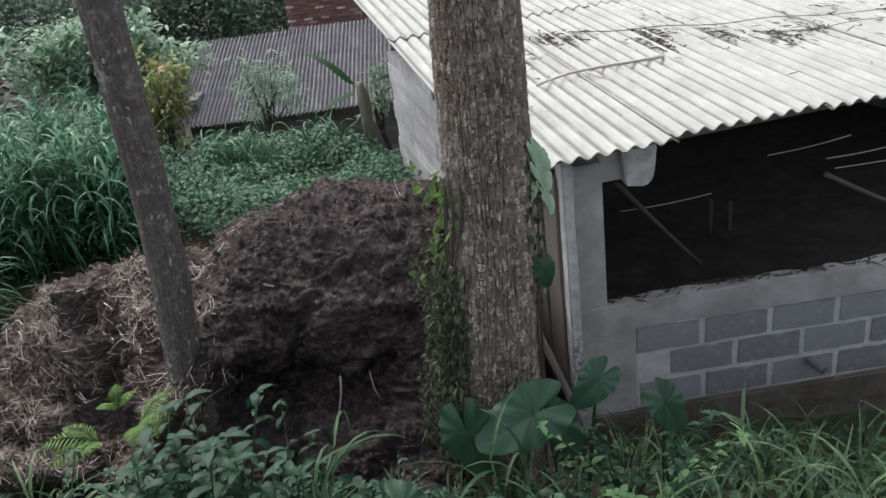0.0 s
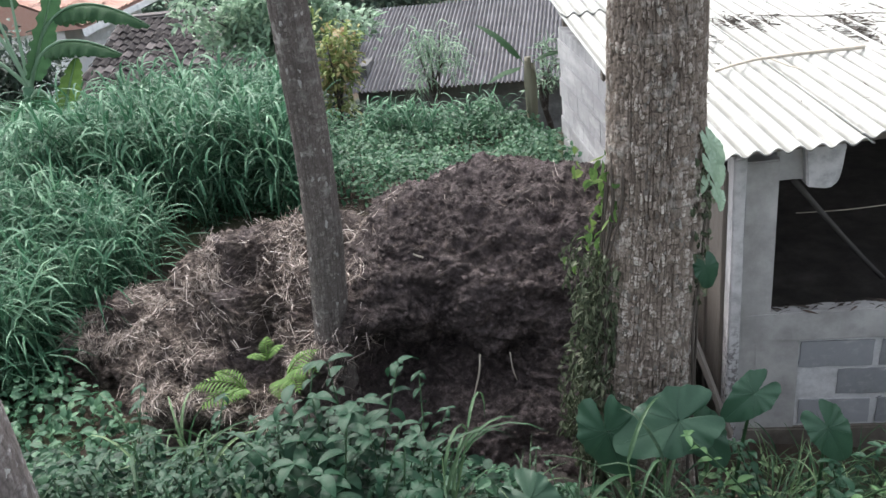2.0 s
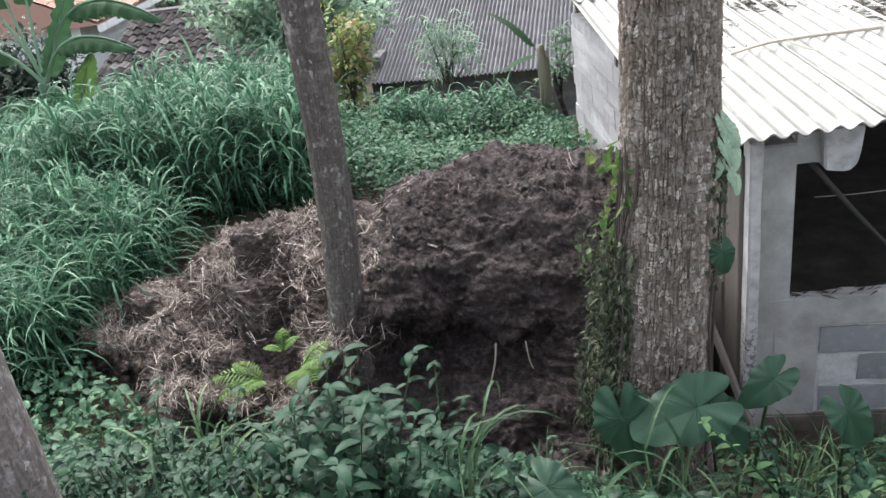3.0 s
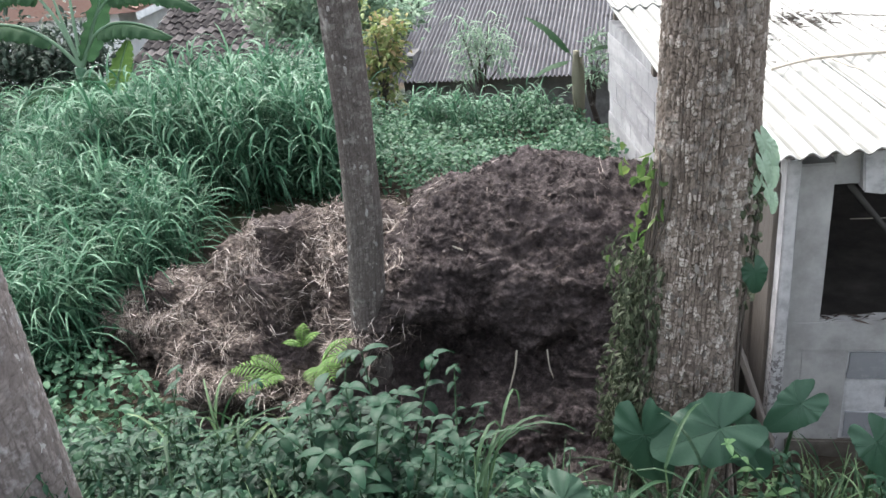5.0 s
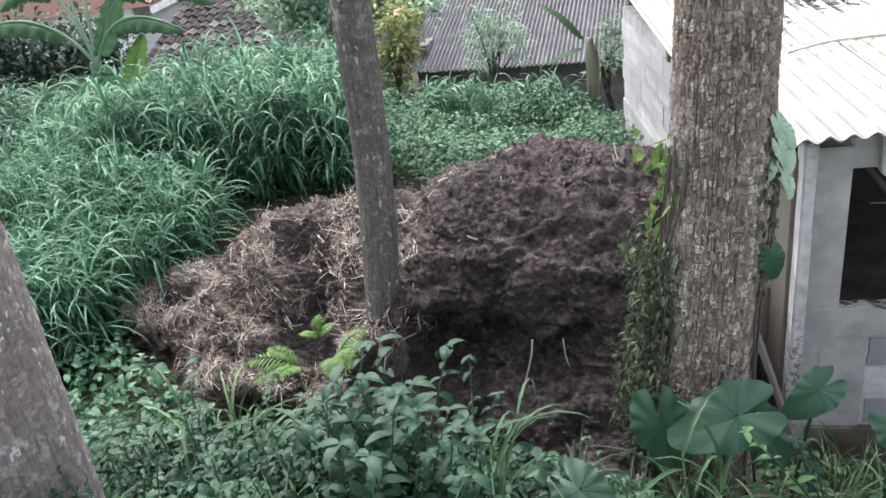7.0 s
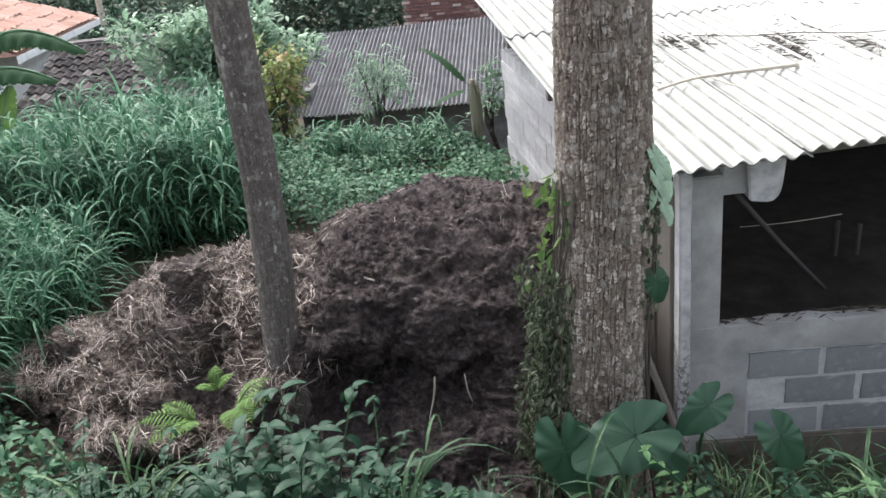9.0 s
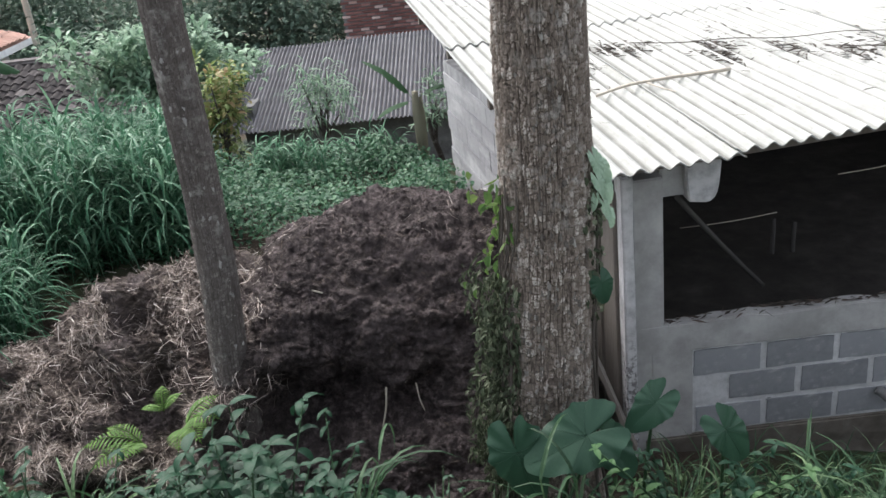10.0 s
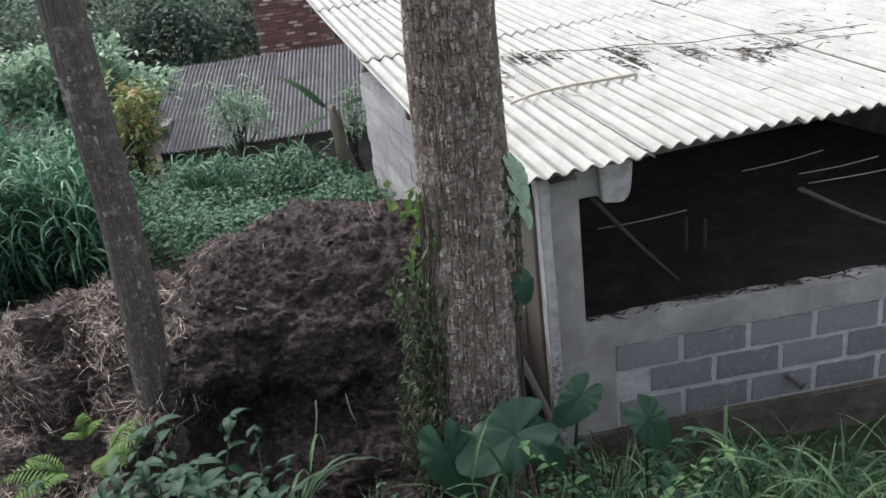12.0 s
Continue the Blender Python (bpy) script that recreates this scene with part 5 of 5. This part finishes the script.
def banana(base, height, leaves, label, stem_r=0.09, stem_mat=None):
    plant = thing("banana_plant", label, "banana plant", base, "banana plants")
    z = np.linspace(0, height, 12)
    v, f = tube(np.stack([0.02 * np.sin(z * 4), 0 * z, z], 1), (stem_r, stem_r * 0.6), 14, 0.02)
    attach("stem", mesh_of("banana_stem", v, f, True), stem_mat or BANANA_STEM, plant)
    for k, (az, el, length, width, droop) in enumerate(leaves):
        ob = attach("leaf", banana_leaf(length, width, droop, k), BANANA, plant)
        a, e = radians(az), radians(el)
        ob.matrix_basis = orient((0.03 * math.cos(a), 0.03 * math.sin(a), height * (0.9 + 0.02 * k)), (math.cos(a) * math.cos(e), math.sin(a) * math.cos(e), math.sin(e)), (-math.cos(a) * math.sin(e), -math.sin(a) * math.sin(e), math.cos(e)))
    return plant


def arched_blade(a, c, b, width, hang, bare, seed):
    """A torn banana blade along an arch from a over c to b, its two halves hanging from the midrib."""
    rr = np.random.default_rng(seed)
    a, c, b = (np.array(q, float) for q in (a, c, b))
    s = np.linspace(bare, 1, 60)
    mid = ((1 - s) ** 2)[:, None] * a + (2 * s * (1 - s))[:, None] * c + (s ** 2)[:, None] * b
    tan = np.gradient(mid, axis=0)
    tan /= np.linalg.norm(tan, axis=1)[:, None]
    side = np.cross(tan, np.array([0, 0.35, 1.0]))
    side /= np.linalg.norm(side, axis=1)[:, None] + 1e-6
    down = -np.cross(side, tan)
    u = (s - bare) / (1 - bare)
    w = width * np.sin(np.pi * np.clip(0.06 + 0.94 * u, 0, 1) ** 0.8) ** 0.45 * (1 - 0.22 * rr.random(60) * (rr.random(60) < 0.5))
    rows = []
    for k in (-1, -0.66, -0.33, 0, 0.33, 0.66, 1):
        h = hang * (0.55 + 0.45 * abs(k)) + 0.12 * np.sin(s * 60 + seed) * abs(k)
        rows.append(mid + side * (w * k * np.cos(h))[:, None] + down * (w * abs(k) * np.sin(h))[:, None])
    v = np.stack(rows, 1).reshape(-1, 3)
    f = [[7 * p + q, 7 * p + q + 1, 7 * p + q + 8, 7 * p + q + 7] for p in range(59) for q in range(6)]
    s = np.linspace(0, 1, 30)[:, None]
    rib = (1 - s) ** 2 * a + 2 * s * (1 - s) * c + s ** 2 * b + np.array([0, -0.004, 0.006])
    return mesh_of("banana_blade", v, f, True), tube(rib, (0.026, 0.016, 0.004), 8)


def tall_banana(base, leaves, label):
    plant = thing("banana_plant", label, "banana plant", base, "banana plants")
    z = np.linspace(0, 1.5, 12)
    v, f = tube(np.stack([0.05 * z, 0 * z, z], 1), (0.1, 0.065), 14, 0.02)
    attach("stem", mesh_of("banana_stem", v, f, True), GROUNDCOVER, plant)
    for k, (a, c, b, width, hang, bare, fresh) in enumerate(leaves):
        blade, (v, f) = arched_blade(a, c, b, width, hang, bare, k)
        ob = attach("leaf", blade, IVY_FRESH if fresh else BANANA, plant, "young yellow-green leaf" if fresh else "")
        ob.location = -plant.location
        attach("midrib", mesh_of("midrib", v, f, True), CASSAVA, ob)


CROWN = (-6.5, 8.5, 1.45)
tall_banana((-6.6, 8.5, 0.0), [
    (CROWN, (-6.1, 8.5, 2.3), (-5.12, 8.35, 1.8), 0.2, 1.15, 0.34, False),
    (CROWN, (-6.05, 8.75, 2.85), (-4.9, 8.7, 2.02), 0.22, 1.15, 0.4, False),
    (CROWN, (-6.3, 8.6, 1.9), (-5.85, 8.75, 2.75), 0.17, 0.25, 0.12, False),
    (CROWN, (-6.7, 8.6, 2.2), (-7.0, 8.9, 2.95), 0.2, 0.5, 0.6, False),
    (CROWN, (-6.5, 8.6, 2.2), (-6.65, 9.0, 3.0), 0.2, 0.5, 0.6, False),
    (CROWN, (-7.0, 8.4, 2.45), (-8.15, 8.1, 1.85), 0.2, 1.1, 0.22, False),
    (CROWN, (-6.9, 8.7, 2.95), (-7.9, 8.8, 2.15), 0.22, 1.15, 0.42, False),
    ((-6.58, 8.45, 1.1), (-6.95, 8.3, 1.55), (-7.25, 8.1, 1.05), 0.11, 0.9, 0.1, False),
    ((-6.5, 8.45, 1.3), (-6.2, 8.3, 1.7), (-6.0, 8.2, 1.2), 0.1, 0.9, 0.1, False),
    ((-6.2, 8.4, 0.9), (-6.05, 8.4, 1.3), (-5.72, 8.4, 1.8), 0.15, 0.15, 0.3, True)], "banana plant with arching torn leaves in tall grass")
banana((-0.72, 9.2, -0.1), 1.33, [(150, 55, 0.85, 0.16, 0.8), (190, 5, 0.5, 0.18, 0.9), (20, 40, 0.5, 0.15, 1.5)], "withered pale banana stem with a few broken leaves", 0.06)


withered = [o for o in scene.objects if o.name.startswith("banana_plant")][-1]
for k in range(9):
    a = k * 0.72 + 0.3
    ob = attach("dry_sheath", one_leaf("dry_sheath", 0.75 + 0.09 * (k % 4), 0.06 + 0.015 * (k % 3), 0.25, -0.3, 12, lambda s: 0.6 + 0.4 * np.sin(6 * s), 0.45, k), BANANA_STEM, withered, "dry hanging leaf sheath")
    ob.matrix_basis = orient((0.06 * math.cos(a), 0.06 * math.sin(a), 1.3 - 0.05 * (k % 5)), (0.07 * math.cos(a), 0.07 * math.sin(a), -1), (math.cos(a), math.sin(a), 0.1))


def sill_litter():
    """Soil, straw and scraps lying along the sill."""
    n = 380
    u = rng.uniform(0.9, 5.0, n)
    q = rng.uniform(0.02, 0.075, n)
    m = pose(*WALL_AT, 0, 0, WALL_YAW)
    base = np.array([tuple(m @ Vector((a, w, 0.952 + 0.006 * math.sin(a * 5)))) for a, w in zip(u, q)])
    v, f = ribbons(base, rng.normal(0.05, 0.5, n) + np.where(rng.random(n) < 0.5, 0, np.pi), rng.normal(0.02, 0.12, n), rng.uniform(0.02, 0.1, n), rng.uniform(0.004, 0.016, n), rng.normal(0.1, 0.2, n), 3, LEAF, 0.5, rng.normal(0, 0.5, n))
    tagged(attach("sill_litter", mesh_of("sill_litter", v, f), FIBRE), "dark scraps and straw lying along the sill", "litter", kind="stuff")


sill_litter()

# ---- shrubs and small trees ----
def small_tree(name, label, base, height, crown, radii, material, n, leaf, seed, limbs=6, droop=1.0, width=0.4, clumps=26):
    rr = np.random.default_rng(seed)
    t = thing(name, label, "tree" if height > 1.6 else "shrub", base)
    c = np.array(crown, float) - np.array(base)
    tr = np.linspace(0, 1, 8)[:, None]
    v, f = tube(np.array([0, 0, 0]) + c * tr * np.array([[1, 1, 0.9]]) + 0.04 * np.sin(5 * tr), (0.05, 0.025), 8, 0.04)
    attach("trunk", mesh_of("trunk", v, f, True), BARK_DARK, t)
    tips = []
    for k in range(limbs):
        end = c + np.array(radii) * rr.normal(0, 0.5, 3)
        start = c * rr.uniform(0.45, 0.85)
        s = np.linspace(0, 1, 6)[:, None]
        v, f = tube(start + (end - start) * s + np.array([0, 0, 0.1]) * np.sin(np.pi * s), (0.02, 0.006), 6)
        attach("limb", mesh_of("limb", v, f, True), BARK_DARK, t)
        tips.append(end)
    for k in range(clumps):
        d = rr.normal(0, 1, 3)
        tips.append(c + np.array(radii) * d / np.linalg.norm(d) * rr.uniform(0.35, 1.0))
    tips = np.array(tips)
    who = rr.integers(0, len(tips), n)
    off = rr.normal(0, 1, (n, 3)) * np.mean(radii) * 0.17
    v, f = ribbons(tips[who] + off, np.arctan2(off[:, 1], off[:, 0]) + rr.normal(0, 0.8, n), rr.normal(0.3, 0.5, n), leaf * rr.uniform(0.6, 1.3, n), leaf * width * rr.uniform(0.7, 1.2, n), rr.normal(droop, 0.4, n), 3, LEAF, 0.25, rr.normal(0, 0.4, n))
    tagged(attach("crown", mesh_of("crown", v, f), material, t), kind="stuff")
    return t


small_tree("small_tree", "pale green bushy young tree behind the grass", (-4.6, 11.4, -1.0), 3.0, (-4.55, 11.5, 1.55), (1.1, 0.8, 0.45), CASSAVA, 4200, 0.17, 21, 7)
small_tree("small_tree", "bluish small tree with drooping foliage", (-5.0, 11.0, -0.9), 2.2, (-5.0, 11.0, 0.75), (0.7, 0.5, 0.5), CASSAVA, 330, 0.13, 22, 5)
small_tree("small_tree", "yellow-green shrub tree with orange young leaves", (-3.4, 10.4, -0.6), 2.2, (-3.42, 10.5, 1.1), (0.38, 0.4, 0.75), CROTON, 1000, 0.13, 23, 6)
small_tree("tall_shrub", "thin light-leaved shrub before the grey roof", (-2.5, 12.4, -1.4), 1.9, (-2.45, 12.5, 0.6), (0.5, 0.35, 0.5), CASSAVA, 520, 0.26, 24, 8, 1.5, 0.1, 16)
small_tree("tall_shrub", "thin bare-looking shrub by the banana stem", (-0.55, 9.9, -0.4), 1.5, (-0.62, 9.8, 0.95), (0.2, 0.3, 0.4), CASSAVA, 300, 0.12, 25, 5, 0.8, 0.2, 8)
small_tree("tall_shrub", "dark bush beneath the grey roof's eave", (-4.6, 12.6, -1.6), 1.5, (-4.4, 12.6, -0.5), (1.0, 0.7, 0.6), HEDGE, 1500, 0.16, 26, 6)
small_tree("tall_shrub", "dark hedge bush beyond the banana plant", (-8.6, 8.0, 0.1), 1.5, (-8.8, 8.0, 0.75), (1.1, 1.2, 0.7), HEDGE, 3200, 0.14, 27, 8)
small_tree("tall_shrub", "dense dark hedge before the white house", (-10.8, 11.5, -1.2), 1.5, (-10.8, 11.5, 0.85), (1.5, 0.8, 1.0), HEDGE, 3000, 0.18, 30, 8, 1.0, 0.4, 50)
small_tree("tall_shrub", "dark leafy bush at the end of the tiled roof", (-10.2, 12.6, -1.5), 1.5, (-10.1, 12.6, 0.75), (1.2, 0.6, 0.7), HEDGE, 2200, 0.18, 31, 8, 1.0, 0.4, 40)
small_tree("small_tree", "green bush beside the tiled roof", (-9.3, 18.5, -2.5), 3.0, (-9.2, 18.5, 0.5), (1.0, 0.9, 0.9), SHRUB, 1500, 0.22, 28, 6)
small_tree("small_tree", "green bush beside the orange roofed house", (-7.6, 19.0, -2.5), 3.0, (-7.5, 19.0, 0.7), (1.0, 0.9, 0.8), CASSAVA, 1300, 0.22, 29, 6)
for k, (x, y, zc, r) in enumerate(((-13, 27, 0.5, 3.0), (-9.5, 26, 0.2, 2.8), (-6.3, 25.5, 0.2, 2.6), (-3.8, 28, 0.3, 2.8), (-16.5, 28, 0.8, 3.0), (-11, 32, 2.6, 3.4), (-7, 33, 2.6, 3.4), (-2.5, 33, 2.2, 3.2), (-15, 34, 3.0, 3.6), (-20, 24, 0.5, 3.4), (-18, 17, 0.0, 2.4))):
    small_tree("forest_tree", "dense dark green tree at the valley's edge", (x, y, -3.2), 5.0, (x, y, zc), (r * 0.85, r * 0.6, r * 0.75), FOREST, 5200, 0.24, 40 + k, 9, 1.0, 0.45, 90)
loose_twig("bare_pole", [(-11.2, 21.0, -2.0), (-11.15, 21.0, 1.0), (-11.1, 21.0, 3.0)], 0.09, 0.08, BRANCH, "pale bare pole among the trees")


# ---- far houses ----
def tile_mesh(w, l, lift):
    n = 6
    u = np.linspace(-w / 2, w / 2, n + 1)
    z = 0.026 * np.cos(u / w * np.pi * 2) + 0.01
    v = [(a, b, c + (lift if b == 0 else 0)) for b in (0, l) for a, c in zip(u, z)] + [(a, 0, c + lift - 0.014) for a, c in zip(u, z)]
    f = [[k, k + 1, n + 2 + k, n + 1 + k] for k in range(n)] + [[k + 1, k, 2 * n + 2 + k, 2 * n + 3 + k] for k in range(n)]
    return mesh_of("roof_tile", v, f)


def tiled_slope(house, m, width, length, material, tw=0.19, tl=0.22, limit=330, cut=None):
    """Rows of lapped tiles on a slope; u along the eave, v up the slope."""
    me = tile_mesh(tw * 1.04, tl * 1.25, 0.028)
    me.materials.append(material)
    cells = [(i, j) for j in range(int(length / tl)) for i in range(int(width / tw)) if cut is None or cut((i + 0.5) * tw, (j + 0.5) * tl)]
    roof = part("roof", box_bm((0, 0, -0.06), (width, length, -0.02), 0.004), material, house) if cut is None else None
    if roof is not None:
        roof.matrix_basis = m
    for i, j in cells[:limit]:
        ob = attach("roof_tile", me, material, house)
        ob.matrix_basis = m @ pose((i + 0.5) * tw + random.uniform(-0.008, 0.008), j * tl + random.uniform(-0.02, 0.02), 0.01 + random.uniform(0, 0.012), random.uniform(-3, 3), random.uniform(-3, 3), random.uniform(-4, 4))


def grey_house():
    h = thing("grey_roofed_house", "low house with a weathered grey corrugated roof", "house", (-3, 17.5, -2.6))
    at = Matrix.Translation(-h.location)
    slope = math.degrees(math.atan2(1.06, 3.35))
    m = at @ pose(-5.12, 15.95, -0.72, slope, 0, -1.0)
    for row in range(3):
        for col in range(8):
            me = corrugated(0.81, 1.32, 0.09, 0.05, 0.003, 8, 3, 0.006, row * 9 + col)
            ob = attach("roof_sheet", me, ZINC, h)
            ob.matrix_basis = m @ pose(0.81 * col + random.uniform(-0.004, 0.004), 1.17 * row + random.uniform(-0.03, 0.03), 0.012 * row + 0.005 * (col % 2), random.uniform(-0.4, 0.4), 0, random.uniform(-0.5, 0.5))
    for lo, hi in (((-4.9, 16.3, -2.8), (1.4, 16.5, -0.7)), ((-4.9, 16.5, -2.8), (-4.7, 22.0, -0.3))):
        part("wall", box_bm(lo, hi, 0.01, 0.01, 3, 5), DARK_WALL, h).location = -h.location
    back = part("roof_back", box_bm((0, 0, -0.03), (6.4, 3.4, 0), 0.004), ZINC, h)
    back.matrix_basis = at @ pose(-5.12, 22.5, -0.68, 180 - slope, 0, -1.0)
    return h


grey_house()


def tile_house():
    h = thing("tile_roofed_house", "old low house with a mossy dark clay-tile roof", "house", (-7, 14.5, -2.6))
    slope = 21.2
    m = Matrix.Translation(-h.location) @ pose(-9.3, 12.9, 0.22, slope, 0, 0)
    tiled_slope(h, m, 4.1, 2.75, TILE_DARK)
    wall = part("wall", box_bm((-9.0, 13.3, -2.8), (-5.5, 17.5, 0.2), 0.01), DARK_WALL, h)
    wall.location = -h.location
    ridge = part("ridge", box_bm((-0.05, 2.68, 0.0), (4.15, 2.85, 0.09), 0.04), TILE_DARK, h, "mossy ridge capping")
    ridge.matrix_basis = m
    back = part("roof_back", box_bm((0, 0, -0.05), (4.1, 2.8, 0), 0.01), TILE_DARK, h)
    back.matrix_basis = m @ Matrix.Translation((0, 2.72, 0)) @ pose(0, 0, 0, -2 * slope, 0, 0)


tile_house()


def orange_house():
    """A hipped clay-tile roof with a white fascia over pale walls."""
    h = thing("orange_roofed_house", "house with an orange hipped clay-tile roof and white walls", "house", (-14.5, 19, -2.6))
    at = Matrix.Translation(-h.location)
    corner = (-11.75, 22.0, 1.05)
    base = at @ pose(*corner, 0, 0, 11.0)
    run, wide, slope = 6.0, 6.4, 27.0
    rise = math.tan(radians(slope)) * wide / 2
    v = [(0, 0, 0), (0, -run, 0), (-wide, -run, 0), (-wide, 0, 0), (-wide / 2, -wide / 2, rise), (-wide / 2, -run, rise)]
    roof = attach("roof", mesh_of("roof", v, [[0, 4, 5, 1], [0, 3, 4], [3, 2, 5, 4], [1, 5, 2], [0, 1, 2, 3]]), TILE_RED, h)
    roof.matrix_basis = base
    side = base @ pose(0, -run, 0.035, 0, 0, 90) @ pose(0, 0, 0, slope, 0, 0)
    up = wide / 2 / math.cos(radians(slope))
    tiled_slope(h, side, run, up, TILE_RED, 0.3, 0.36, 300, lambda u, q: u < run - q * math.cos(radians(slope)) - 0.1)
    for lo, hi in (((-0.03, -run, -0.16), (0.03, 0.02, -0.01)), ((-wide, -0.03, -0.16), (0.02, 0.03, -0.012))):
        part("fascia", box_bm(lo, hi, 0.006), WHITE_WALL, h, "white fascia board").matrix_basis = base
    part("wall", box_bm((-wide + 0.5, -run + 0.3, -3.7), (-0.55, -0.5, -0.02), 0.01), WHITE_WALL, h).matrix_basis = base


orange_house()
lw = thing("garden_wall", "short white garden wall behind the banana plant", "wall", (-11.4, 14, -2))
part("wall_body", box_bm((-1.2, -0.1, -0.6), (1.0, 0.1, 2.35), 0.02, 0.01, 2, 5), WHITE_WALL, lw)


# ---- pieces: bricks and blocks ----
def brick_gable():
    h = thing("brick_house", "old red brick gable wall with pale patches", "house", (-1.2, 22.4, -2.6))
    body = part("wall", box_bm((-2.2, -0.1, -0.5), (3.0, 0.1, 5.5), 0.01), DARK_WALL, h)
    me = bpy.data.meshes.new("brick")
    bm = box_bm((-0.105, -0.02, -0.03), (0.105, 0.02, 0.03), 0)
    bm.to_mesh(me)
    bm.free()
    me.materials.append(BRICK)
    for j in range(21):
        for i in range(14):
            ob = attach("brick", me, BRICK, body)
            ob.location = (-2.12 + 0.225 * i + (0.11 if j % 2 else 0), -0.11 + random.uniform(-0.006, 0.006), 2.62 + 0.09 * j)


brick_gable()


def shed_blocks():
    """Blocks of the front wall, laid in half bond."""
    w, h = 0.392, 0.181
    kinds = []
    for k in range(5):
        me = bpy.data.meshes.new("block")
        bm = box_bm((-w / 2, -0.007, -h / 2), (w / 2, 0.05, h / 2), 0.01)
        bmesh.ops.subdivide_edges(bm, edges=[e for e in bm.edges if e.calc_length() > 0.12], cuts=5, use_grid_fill=True)
        for vt in bm.verts:
            nv = noise.noise_vector(vt.co * 22 + Vector((9.0 * k, 0, 0)))
            vt.co += Vector((0.006 * nv.x, 0.0025 * nv.y, 0.006 * nv.z))
        bm.to_mesh(me)
        bm.free()
        kinds.append(me)
    m0 = pose(*WALL_AT, 0, 0, WALL_YAW)
    front.location = -SHED_AT
    for row, (z, x0) in enumerate(((0.672, 1.225), (0.49, 1.43), (0.295, 1.24))):
        for k in range(10):
            ob = attach("block", kinds[(3 * k + row) % 5], BLOCK, front)
            ob.matrix_basis = m0 @ pose(x0 + 0.41 * k, 0.014 + random.uniform(-0.002, 0.002), z, random.uniform(-0.4, 0.4), random.uniform(-0.3, 0.3), 0)


shed_blocks()


def side_blocks():
    """Courses of the side wall, lightly proud of their joints."""
    wall = [o for o in shed.children if o.name.startswith("side_wall")][0]
    me = bpy.data.meshes.new("block")
    bm = box_bm((-0.02, -0.2015, -0.0925), (0.012, 0.2015, 0.0925), 0.003)
    bm.to_mesh(me)
    bm.free()
    m0 = pose(0.64, 3.98, 0, 0, 0, SIDE_YAW)
    for row in range(9):
        for k in range(8):
            ob = attach("block", me, SIDE_BLOCK, wall)
            ob.matrix_basis = m0 @ pose(0.008 + random.uniform(-0.002, 0.002), 0.98 + 0.41 * k + (0.0 if row % 2 else 0.19), 0.0 + 0.192 * row, 0, random.uniform(-0.3, 0.3), random.uniform(-0.3, 0.3))


side_blocks()
